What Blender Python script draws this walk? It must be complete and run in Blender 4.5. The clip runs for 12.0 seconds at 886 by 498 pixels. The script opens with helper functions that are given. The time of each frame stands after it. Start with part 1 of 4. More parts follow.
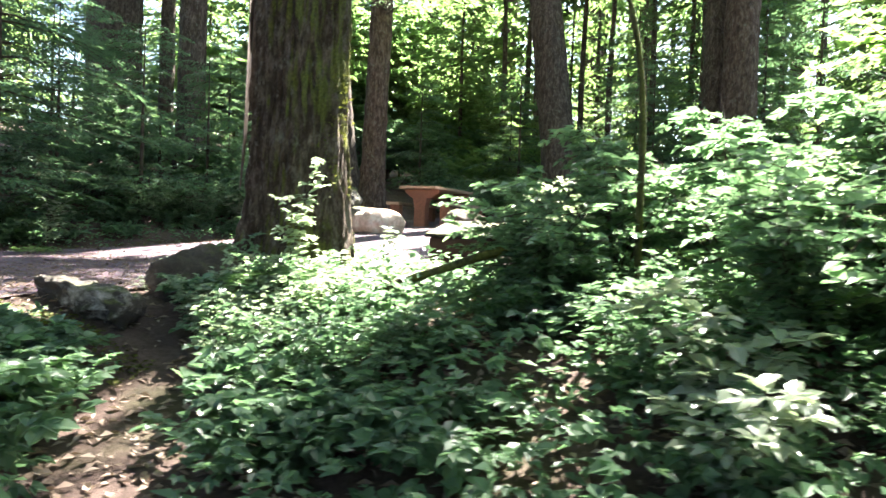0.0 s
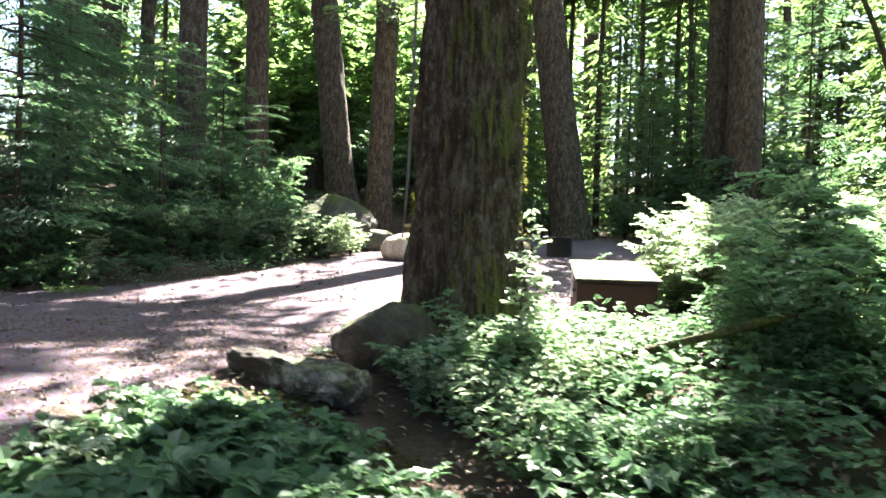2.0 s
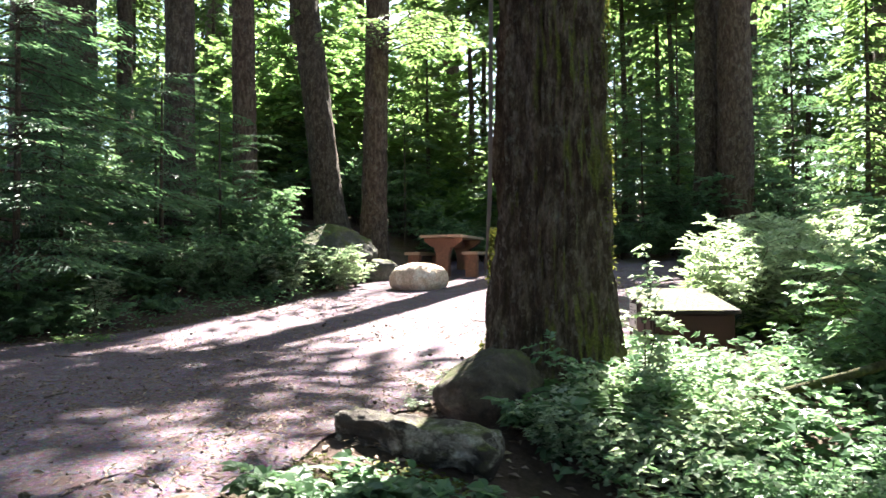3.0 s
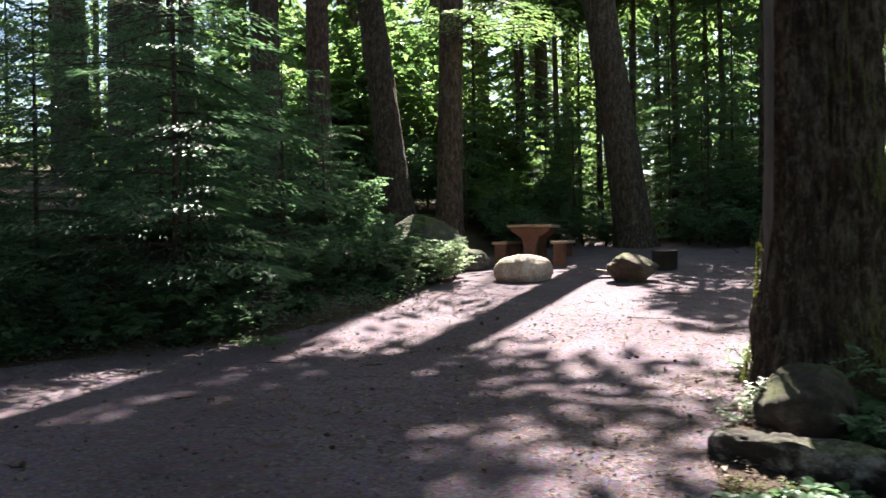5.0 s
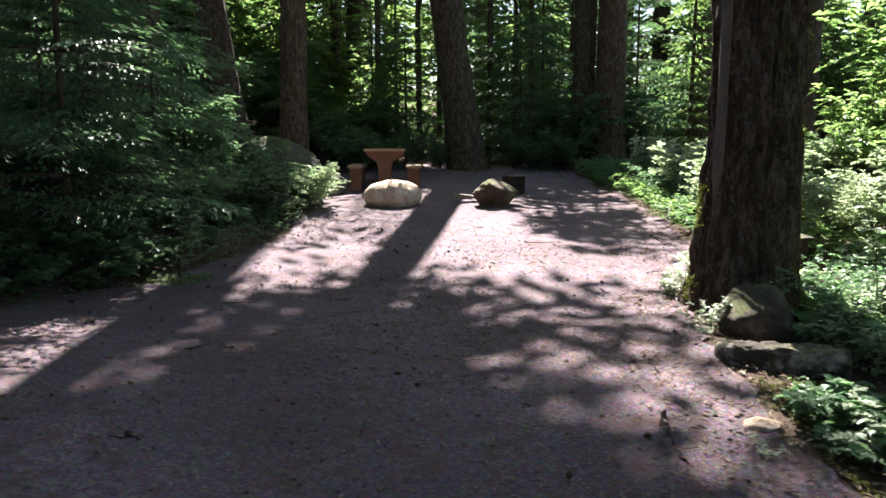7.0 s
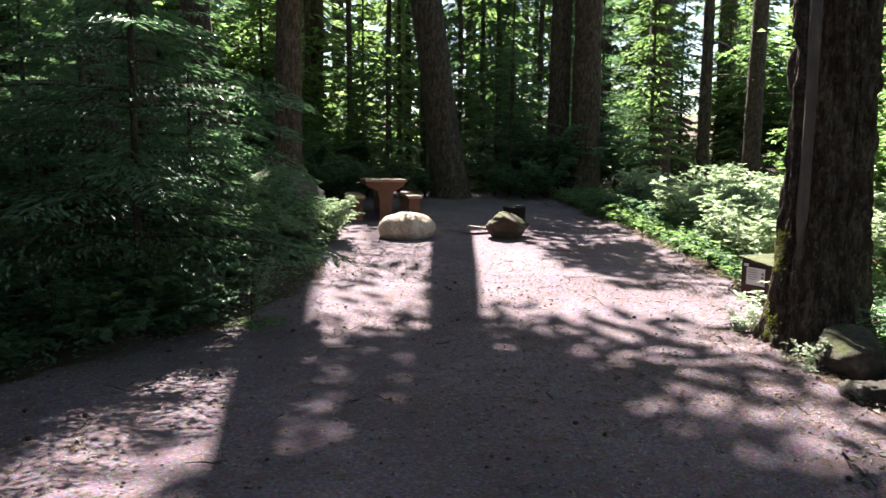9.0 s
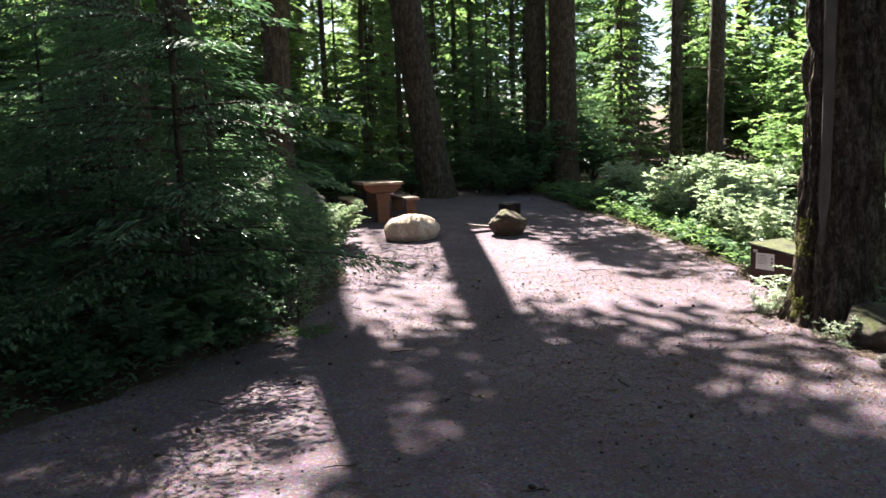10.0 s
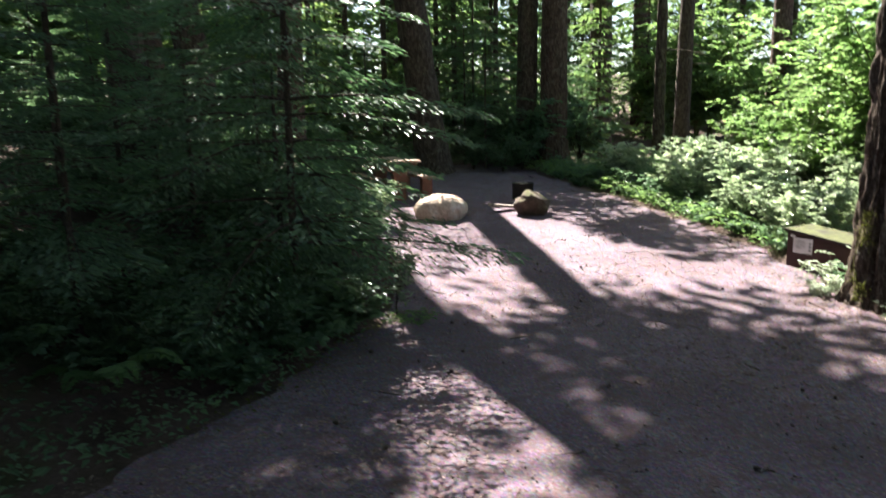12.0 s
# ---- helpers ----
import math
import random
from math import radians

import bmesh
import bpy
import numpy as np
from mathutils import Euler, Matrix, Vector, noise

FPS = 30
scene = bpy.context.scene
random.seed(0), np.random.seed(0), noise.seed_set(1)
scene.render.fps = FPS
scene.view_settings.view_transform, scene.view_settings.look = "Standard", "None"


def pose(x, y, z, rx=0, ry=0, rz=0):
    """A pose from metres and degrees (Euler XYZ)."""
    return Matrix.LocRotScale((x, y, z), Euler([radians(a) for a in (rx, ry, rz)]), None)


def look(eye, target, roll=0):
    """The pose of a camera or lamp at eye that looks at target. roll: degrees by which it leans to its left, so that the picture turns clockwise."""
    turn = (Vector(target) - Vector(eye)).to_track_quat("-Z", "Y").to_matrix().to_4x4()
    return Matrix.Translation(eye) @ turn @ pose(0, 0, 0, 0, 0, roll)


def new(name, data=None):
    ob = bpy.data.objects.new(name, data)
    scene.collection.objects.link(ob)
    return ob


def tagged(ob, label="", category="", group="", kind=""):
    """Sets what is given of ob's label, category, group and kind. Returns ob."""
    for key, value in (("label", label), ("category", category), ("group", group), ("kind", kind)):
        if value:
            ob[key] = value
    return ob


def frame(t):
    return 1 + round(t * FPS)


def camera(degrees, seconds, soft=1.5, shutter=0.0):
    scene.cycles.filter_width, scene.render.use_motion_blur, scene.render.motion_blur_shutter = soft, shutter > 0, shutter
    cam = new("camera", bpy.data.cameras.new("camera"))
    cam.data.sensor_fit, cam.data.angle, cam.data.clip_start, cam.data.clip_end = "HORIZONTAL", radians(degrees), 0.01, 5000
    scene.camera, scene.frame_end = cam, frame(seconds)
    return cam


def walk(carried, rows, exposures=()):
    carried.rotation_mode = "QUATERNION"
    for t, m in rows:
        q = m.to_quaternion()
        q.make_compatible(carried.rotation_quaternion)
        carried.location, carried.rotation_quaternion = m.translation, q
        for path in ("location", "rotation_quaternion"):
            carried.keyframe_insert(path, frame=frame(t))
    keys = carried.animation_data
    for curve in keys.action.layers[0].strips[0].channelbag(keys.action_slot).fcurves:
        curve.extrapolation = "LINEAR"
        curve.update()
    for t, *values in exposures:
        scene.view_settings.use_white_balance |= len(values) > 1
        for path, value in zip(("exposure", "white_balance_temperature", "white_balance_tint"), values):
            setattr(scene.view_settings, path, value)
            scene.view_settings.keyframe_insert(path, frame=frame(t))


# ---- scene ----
cam = camera(64.3, 12.0, 1.5, 0.4)

PATH = [
    (0, (4.258, 1.529, 0.475), (3.272, 3.269, 0.426), 2.2),
    (0.5, (3.814, 1.416, 0.479), (2.856, 3.169, 0.375), 2.6),
    (1, (3.383, 1.311, 0.626), (2.546, 3.123, 0.49), 2.6),
    (1.5, (2.896, 1.272, 0.683), (2.002, 3.056, 0.548), 2.6),
    (2, (2.501, 1.116, 0.71), (1.691, 2.945, 0.69), 1.7),
    (2.5, (1.994, 1.098, 0.777), (1.201, 2.934, 0.778), 0.1),
    (2.7, (1.867, 1.115, 0.789), (1.099, 2.961, 0.833), -0.0),
    (4.3, (0.496, 0.592, 1.016), (0.029, 2.537, 1.004), -1.1),
    (4.5, (0.345, 0.505, 1.038), (-0.231, 2.42, 1.019), -0.9),
    (5, (-0.121, 0.284, 1.108), (-0.789, 2.169, 1.079), -0.9),
    (5.5, (-0.521, 0.067, 1.191), (-1.173, 1.955, 1.088), -0.2),
    (6, (-0.947, 0.011, 1.178), (-1.28, 1.979, 1.052), 0.8),
    (6.5, (-1.351, -0.203, 1.239), (-1.522, 1.769, 0.953), 0.8),
    (7, (-1.771, -0.257, 1.331), (-1.791, 1.723, 1.052), -0.1),
    (7.2, (-1.944, -0.267, 1.394), (-1.985, 1.711, 1.103), -1.5),
    (8.8, (-3.196, -0.27, 1.518), (-3.066, 1.714, 1.302), -0.2),
    (9, (-3.363, -0.325, 1.586), (-3.154, 1.651, 1.356), 0.4),
    (9.5, (-3.859, -0.421, 1.643), (-3.605, 1.549, 1.406), 0.4),
    (10, (-4.28, -0.463, 1.693), (-3.94, 1.493, 1.45), -1.9),
    (10.5, (-4.685, -0.473, 1.787), (-4.155, 1.421, 1.424), 0.2),
    (11, (-5.155, -0.489, 1.912), (-4.728, 1.428, 1.531), -2.2),
    (11.5, (-5.547, -0.381, 1.933), (-5.035, 1.5, 1.489), -3.3),
    (12, (-6.052, -0.307, 2.009), (-5.515, 1.589, 1.665), -0.9),
]
walk(cam, [(t, look(eye, target, roll)) for t, eye, target, roll in PATH],
     [(0, 4.15), (2.5, 3.92), (3.4, 3.3), (4.5, 2.86), (5.5, 2.72), (12, 2.8)])

# ---- light ----
SUN_EL, SUN_AZ = 53.0, 3.2          # degrees above the horizon; turn of the sun from +y towards -x
world = bpy.data.worlds.new("sky")
scene.world = world
world.use_nodes = True
wn = world.node_tree.nodes
sky = wn.new("ShaderNodeTexSky")
sky.sky_type, sky.sun_disc = "NISHITA", False
sky.sun_elevation, sky.sun_rotation = radians(SUN_EL), radians(-SUN_AZ)
sky.air_density, sky.dust_density = 1.0, 1.5
wn["Background"].inputs["Strength"].default_value = 0.045
world.node_tree.links.new(sky.outputs[0], wn["Background"].inputs["Color"])
sun_dir = Vector((-math.sin(radians(SUN_AZ)) * math.cos(radians(SUN_EL)), math.cos(radians(SUN_AZ)) * math.cos(radians(SUN_EL)), math.sin(radians(SUN_EL))))
sun_data = bpy.data.lights.new("sun", "SUN")
sun_data.energy, sun_data.angle, sun_data.color = 5.0, radians(0.53), (1.0, 0.95, 0.87)
sun = new("sun", sun_data)
sun.matrix_basis = look(sun_dir * 60, (0, 0, 0))

# ---- noise and mesh helpers ----
rng = np.random.default_rng(7)
_TAB = np.random.default_rng(3).random(4096)


def vnoise(x, y, z):
    """Smooth value noise in 0..1 on arrays."""
    xi, yi, zi = np.floor(x).astype(int), np.floor(y).astype(int), np.floor(z).astype(int)
    fx, fy, fz = x - xi, y - yi, z - zi
    fx, fy, fz = fx * fx * (3 - 2 * fx), fy * fy * (3 - 2 * fy), fz * fz * (3 - 2 * fz)

    def h(a, b, c):
        return _TAB[(a * 374761 + b * 668265 + c * 1274126) & 4095]
    r = 0
    for i in (0, 1):
        for j in (0, 1):
            for k in (0, 1):
                r = r + h(xi + i, yi + j, zi + k) * (fx if i else 1 - fx) * (fy if j else 1 - fy) * (fz if k else 1 - fz)
    return r


def fbm(x, y, z, octaves=4):
    r, a, s = 0, 0.5, 0
    for o in range(octaves):
        r = r + a * vnoise(x * 2 ** o + 17.3 * o, y * 2 ** o + 5.1 * o, z * 2 ** o + 9.7 * o)
        s += a
        a *= 0.5
    return r / s


def smooth(a, b, v):
    t = np.clip((v - a) / (b - a), 0, 1)
    return t * t * (3 - 2 * t)


def mesh_of(name, verts, faces, material=None, smooth_faces=True):
    """A mesh from arrays: verts (n, 3), faces (m, 3 or 4)."""
    me = bpy.data.meshes.new(name)
    verts, faces = np.asarray(verts, dtype=np.float32), np.asarray(faces, dtype=np.int32)
    k = faces.shape[1]
    me.vertices.add(len(verts))
    me.vertices.foreach_set("co", verts.ravel())
    me.loops.add(faces.size)
    me.loops.foreach_set("vertex_index", faces.ravel())
    me.polygons.add(len(faces))
    me.polygons.foreach_set("loop_start", np.arange(0, faces.size, k, dtype=np.int32))
    me.polygons.foreach_set("use_smooth", np.full(len(faces), smooth_faces))
    me.update(calc_edges=True)
    if material:
        me.materials.append(material)
    return me


def grid_faces(rows, cols, wrap=True):
    i, j = np.meshgrid(np.arange(rows - 1), np.arange(cols if wrap else cols - 1), indexing="ij")
    i, j = i.ravel(), j.ravel()
    k = (j + 1) % cols
    return np.stack([i * cols + j, i * cols + k, (i + 1) * cols + k, (i + 1) * cols + j], axis=1)


def part(name, bm, material, parent, label="", bevel=0.0):
    """Links a bmesh, or a mesh, as one object under a thing or a part."""
    if isinstance(bm, bmesh.types.BMesh):
        if bevel:
            bmesh.ops.bevel(bm, geom=bm.edges[:], offset=bevel, segments=2, affect="EDGES")
        me = bpy.data.meshes.new(name)
        bm.to_mesh(me)
        bm.free()
        me.materials.append(material)
    else:
        me = bm
    ob = new(name, me)
    ob.parent = parent
    return tagged(ob, label)


def thing(name, label, category, at=None, group="", kind="", data=None):
    ob = new(name, data)
    if at is not None:
        ob.matrix_basis = at
    return tagged(ob, label, category, group, kind)


def box_bm(sx, sy, sz, at=(0, 0, 0), turn=None):
    bm = bmesh.new()
    m = Matrix.Translation(at) @ (turn or Matrix()) @ Matrix.Diagonal((sx, sy, sz, 1))
    bmesh.ops.create_cube(bm, size=1, matrix=m)
    return bm


def tubes(paths, sides=6):
    """Tapered tubes: each path is (points (n, 3), radii (n,)). Returns verts, faces."""
    vs, fs, base = [], [], 0
    for pts, rad in paths:
        pts, rad = np.asarray(pts, float), np.asarray(rad, float)
        d = np.gradient(pts, axis=0)
        d /= np.linalg.norm(d, axis=1, keepdims=True) + 1e-9
        ref = np.where(np.abs(d[:, 2:3]) > 0.9, np.array([[1.0, 0, 0]]), np.array([[0, 0, 1.0]]))
        a = np.cross(d, ref)
        a /= np.linalg.norm(a, axis=1, keepdims=True) + 1e-9
        b = np.cross(d, a)
        th = np.arange(sides) * 2 * math.pi / sides
        ring = a[:, None] * np.cos(th)[None, :, None] + b[:, None] * np.sin(th)[None, :, None]
        vs.append((pts[:, None] + ring * rad[:, None, None]).reshape(-1, 3))
        fs.append(grid_faces(len(pts), sides) + base)
        base += len(pts) * sides
    return np.concatenate(vs), np.concatenate(fs)


def unit(v):
    return v / (np.linalg.norm(v, axis=-1, keepdims=True) + 1e-9)


def leaves(base, way, up, length, width, fold=0.25, lobes=1):
    """Folded leaf blades: each starts at base, runs along way, faces up. Returns verts, faces."""
    if lobes == 3:
        side = unit(np.cross(way, up))
        sets = [leaves(base, way, up, length, width, fold)]
        for s in (-1, 1):
            sets.append(leaves(base, unit(way * 0.62 + side * s * 0.8), up, length * 0.72, width * 0.8, fold))
        v = np.concatenate([a for a, _ in sets])
        off = np.cumsum([0] + [len(a) for a, _ in sets[:-1]])
        return v, np.concatenate([b + o for (_, b), o in zip(sets, off)])
    n = len(base)
    way, side = unit(way), unit(np.cross(way, up))
    nrm = np.cross(side, way)
    length, width = np.broadcast_to(length, (n,))[:, None], np.broadcast_to(width, (n,))[:, None]
    mid = base + way * length * 0.42
    tip = base + way * length - nrm * length * 0.12
    lift = nrm * width * fold
    v = np.stack([base, mid + side * width * 0.5 + lift, tip, mid - side * width * 0.5 + lift], axis=1).reshape(-1, 3)
    return v, np.arange(4 * n).reshape(n, 4)


def oval_leaves(base, way, up, length, width, fold=0.15):
    """Rounded leaf blades, six triangles each. Returns verts, faces."""
    n = len(base)
    way, side = unit(way), unit(np.cross(way, up))
    nrm = np.cross(side, way)
    length, width = np.broadcast_to(length, (n,))[:, None], np.broadcast_to(width, (n,))[:, None]

    def at(k, w, drop):
        return base + way * length * k + side * width * w + nrm * (width * fold * abs(w) * 2 - length * drop)
    v = np.stack([at(0, 0, 0), at(0.25, 0.42, 0), at(0.62, 0.44, 0.04), at(1, 0, 0.14), at(0.62, -0.44, 0.04), at(0.25, -0.42, 0), at(0.45, 0, 0.01)], axis=1).reshape(-1, 3)
    tri = np.array([(6, 0, 1), (6, 1, 2), (6, 2, 3), (6, 3, 4), (6, 4, 5), (6, 5, 0)])
    return v, (tri[None] + np.arange(n)[:, None, None] * 7).reshape(-1, 3)


def merge(sets):
    off = np.cumsum([0] + [len(v) for v, _ in sets[:-1]])
    return np.concatenate([v for v, _ in sets]), np.concatenate([f + o for (_, f), o in zip(sets, off)])


# ---- the lie of the land ----
LEFT_EDGE = np.array([(-60, 0.5), (-12, 1.3), (-9.2, 2.4), (-7.2, 3.5), (-6.75, 4.05), (-6.3, 4.5), (-5.85, 5.0), (-5.15, 6.0), (-4.62, 7.0), (-4.26, 8.0), (-4.05, 9.2), (-3.9, 11.2), (-4.2, 13), (-4.2, 14.5), (-4.0, 19)])
RIGHT_EDGE = np.array([(0.9, 19), (1.35, 12.3), (1.3, 8.6), (0.95, 7.0), (0.35, 5.9), (0.05, 4.8), (-0.05, 4.0), (-0.1, 3.0), (0.1, 2.2), (0.7, 1.2), (1.2, -0.5), (1.4, -6), (1.4, -60)])


def left_x(y):
    return np.interp(y, LEFT_EDGE[:, 1], LEFT_EDGE[:, 0])


def right_x(y):
    return np.interp(y, RIGHT_EDGE[::-1, 1], RIGHT_EDGE[::-1, 0])


def land(x, y):
    """Height of the ground."""
    x, y = np.asarray(x, float), np.asarray(y, float)
    z = 0.082 * np.clip(y - 6.7, 0, 10.5) + 0.03 * np.clip(y - 17.6, 0, 40)
    near = np.clip(-0.095 * np.clip(x, -9, 6) - 0.36, -0.95, 0.5)
    z = z + near * (1 - smooth(0.6, 4.6, y))
    z = z - 0.36 * smooth(-0.1, 1.5, x) * (1 - smooth(3.4, 5.4, y))
    d = np.minimum((left_x(y) - x), 30) * smooth(3.0, 6.0, y)
    bank = 0.28 * np.clip(d, 0, 3.5) + 0.12 * np.clip(d - 3.5, 0, 20)
    z = z + bank * smooth(0.0, 0.8, d)
    rough = fbm(x * 0.6, y * 0.6, 0 * x + 3.3) - 0.5
    off = np.clip(np.maximum(left_x(y) - x, x - right_x(y)) / 0.8, 0, 1)
    return z + rough * (0.05 + 0.16 * off)


def land1(x, y):
    return float(land(np.array([x]), np.array([y]))[0])


# ---- materials ----
def material(name):
    m = bpy.data.materials.new(name)
    m.use_nodes = True
    nt = m.node_tree
    return m, nt, nt.nodes["Principled BSDF"]


def node(nt, kind, **values):
    n = nt.nodes.new(kind)
    for key, v in values.items():
        n.inputs[key].default_value = v
    return n


def ramp(nt, source, stops):
    r = nt.nodes.new("ShaderNodeValToRGB")
    while len(r.color_ramp.elements) < len(stops):
        r.color_ramp.elements.new(0.5)
    for e, (p, c) in zip(r.color_ramp.elements, stops):
        e.position, e.color = p, (*c, 1)
    nt.links.new(source, r.inputs[0])
    return r.outputs[0]


def coords(nt, scale=(1, 1, 1)):
    tc = nt.nodes.new("ShaderNodeTexCoord")
    mp = nt.nodes.new("ShaderNodeMapping")
    mp.inputs["Scale"].default_value = scale
    nt.links.new(tc.outputs["Object"], mp.inputs["Vector"])
    return mp.outputs[0]


def noise_tex(nt, vec, scale, detail=5.0, rough=0.6):
    n = node(nt, "ShaderNodeTexNoise", Scale=scale, Detail=detail, Roughness=rough)
    nt.links.new(vec, n.inputs["Vector"])
    return n.outputs["Fac"]


def mix(nt, fac, a, b, blend="MIX"):
    n = nt.nodes.new("ShaderNodeMix")
    n.data_type, n.blend_type = "RGBA", blend
    for sock, v in ((n.inputs[0], fac), (n.inputs[6], a), (n.inputs[7], b)):
        if isinstance(v, (int, float)):
            sock.default_value = v
        elif isinstance(v, tuple):
            sock.default_value = (*v, 1)
        else:
            nt.links.new(v, sock)
    return n.outputs[2]


def bump(nt, height, strength, distance, bsdf):
    b = node(nt, "ShaderNodeBump", Strength=strength, Distance=distance)
    nt.links.new(height, b.inputs["Height"])
    nt.links.new(b.outputs[0], bsdf.inputs["Normal"])


def gravel_material():
    m, nt, p = material("packed_gravel")
    v = coords(nt)
    broad = ramp(nt, noise_tex(nt, v, 0.7, 4), [(0.3, (0.115, 0.085, 0.105)), (0.7, (0.21, 0.165, 0.2))])
    grain = ramp(nt, noise_tex(nt, v, 38, 6, 0.75), [(0.28, (0.32, 0.3, 0.3)), (0.5, (0.8, 0.78, 0.78)), (0.72, (1.5, 1.46, 1.44))])
    col = mix(nt, 0.9, broad, grain, "MULTIPLY")
    fleck = ramp(nt, noise_tex(nt, v, 120, 3, 0.6), [(0.35, (0.6, 0.58, 0.58)), (0.55, (1, 1, 1)), (0.7, (1.9, 1.85, 1.85))])
    col = mix(nt, 0.8, col, fleck, "MULTIPLY")
    vo = node(nt, "ShaderNodeTexVoronoi", Scale=55.0)
    nt.links.new(v, vo.inputs["Vector"])
    stone = mix(nt, 0.35, col, vo.outputs["Color"], "SOFT_LIGHT")
    litter = ramp(nt, noise_tex(nt, v, 5.5, 8, 0.8), [(0.5, (0, 0, 0)), (0.64, (1, 1, 1))])
    col = mix(nt, litter, stone, (0.108, 0.066, 0.06))
    nt.links.new(col, p.inputs["Base Color"])
    p.inputs["Roughness"].default_value = 0.93
    p.inputs["Specular IOR Level"].default_value = 0.2
    bump(nt, noise_tex(nt, v, 45, 6, 0.8), 0.7, 0.02, p)
    return m


def soil_material():
    m, nt, p = material("forest_litter")
    v = coords(nt)
    broad = ramp(nt, noise_tex(nt, v, 1.1, 5), [(0.35, (0.07, 0.05, 0.044)), (0.52, (0.135, 0.098, 0.088)), (0.7, (0.075, 0.082, 0.042))])
    grain = ramp(nt, noise_tex(nt, v, 24, 8, 0.8), [(0.3, (0.35, 0.33, 0.3)), (0.7, (1.5, 1.4, 1.3))])
    nt.links.new(mix(nt, 0.8, broad, grain, "MULTIPLY"), p.inputs["Base Color"])
    p.inputs["Roughness"].default_value = 0.95
    p.inputs["Specular IOR Level"].default_value = 0.15
    bump(nt, noise_tex(nt, v, 18, 8, 0.8), 0.9, 0.05, p)
    return m


def bark_material(name, dark, light, moss=0.0):
    m, nt, p = material(name)
    v = coords(nt, (1, 1, 0.34))
    ridges = noise_tex(nt, v, 15, 9, 0.74)
    col = ramp(nt, ridges, [(0.32, tuple(c * 0.35 for c in dark)), (0.48, dark), (0.68, light)])
    flecks = ramp(nt, noise_tex(nt, coords(nt, (1, 1, 0.5)), 55, 4), [(0.45, (0.6, 0.6, 0.6)), (0.75, (1.35, 1.35, 1.35))])
    col = mix(nt, 0.8, col, flecks, "MULTIPLY")
    flakes = ramp(nt, noise_tex(nt, coords(nt, (1, 1, 0.6)), 21, 7, 0.72), [(0.54, (0, 0, 0)), (0.66, (0.7, 0.7, 0.7))])
    col = mix(nt, flakes, col, tuple(0.6 * c + 0.4 * sum(light) / 3 for c in light))
    lichen = ramp(nt, noise_tex(nt, coords(nt), 6, 6, 0.7), [(0.6, (0, 0, 0)), (0.7, (0.55, 0.55, 0.55))])
    col = mix(nt, lichen, col, (0.22, 0.23, 0.19))
    if moss:
        g = nt.nodes.new("ShaderNodeNewGeometry")
        sep = nt.nodes.new("ShaderNodeSeparateXYZ")
        nt.links.new(g.outputs["Normal"], sep.inputs[0])
        patch = noise_tex(nt, coords(nt, (1, 1, 0.5)), 3.2, 7, 0.7)
        add = nt.nodes.new("ShaderNodeMath")
        add.operation = "MULTIPLY_ADD"
        add.inputs[1].default_value, add.inputs[2].default_value = 0.17, 0.0
        nt.links.new(sep.outputs["X"], add.inputs[0])
        tot = nt.nodes.new("ShaderNodeMath")
        nt.links.new(add.outputs[0], tot.inputs[0])
        nt.links.new(patch, tot.inputs[1])
        f = ramp(nt, tot.outputs[0], [(0.66 - 0.1 * moss, (0, 0, 0)), (0.76 - 0.1 * moss, (0.85, 0.85, 0.85))])
        green = ramp(nt, noise_tex(nt, coords(nt), 60, 4), [(0.35, (0.05, 0.062, 0.012)), (0.7, (0.17, 0.17, 0.035))])
        col = mix(nt, f, col, green)
    nt.links.new(col, p.inputs["Base Color"])
    p.inputs["Roughness"].default_value = 0.9
    p.inputs["Specular IOR Level"].default_value = 0.2
    bump(nt, noise_tex(nt, coords(nt, (1, 1, 0.34)), 26, 9, 0.78), 1.0, 0.035, p)
    return m


def leaf_material(name, stops, through_light=0.45, rough=0.5, spread=0.5):
    m, nt, p = material(name)
    g = nt.nodes.new("ShaderNodeNewGeometry")
    info = nt.nodes.new("ShaderNodeObjectInfo")
    add = nt.nodes.new("ShaderNodeMath")
    add.operation = "MULTIPLY_ADD"
    add.inputs[1].default_value = 0.3
    nt.links.new(info.outputs["Random"], add.inputs[0])
    sc = nt.nodes.new("ShaderNodeMath")
    sc.operation = "MULTIPLY"
    sc.inputs[1].default_value = 0.7
    nt.links.new(g.outputs["Random Per Island"], sc.inputs[0])
    nt.links.new(sc.outputs[0], add.inputs[2])
    col = ramp(nt, add.outputs[0], stops)
    vary = ramp(nt, noise_tex(nt, coords(nt), 2.3, 3), [(0.3, (0.72, 0.74, 0.7)), (0.7, (1.2, 1.18, 1.1))])
    col = mix(nt, 0.8, col, vary, "MULTIPLY")
    nt.links.new(col, p.inputs["Base Color"])
    p.inputs["Roughness"].default_value = rough
    p.inputs["Specular IOR Level"].default_value = 0.45
    t = nt.nodes.new("ShaderNodeBsdfTranslucent")
    warm = mix(nt, 1.0, col, (1.3, 1.36, 1.05), "MULTIPLY")
    nt.links.new(warm, t.inputs["Color"])
    ms = nt.nodes.new("ShaderNodeMixShader")
    ms.inputs[0].default_value = through_light
    nt.links.new(p.outputs[0], ms.inputs[1])
    nt.links.new(t.outputs[0], ms.inputs[2])
    nt.links.new(ms.outputs[0], nt.nodes["Material Output"].inputs["Surface"])
    return m


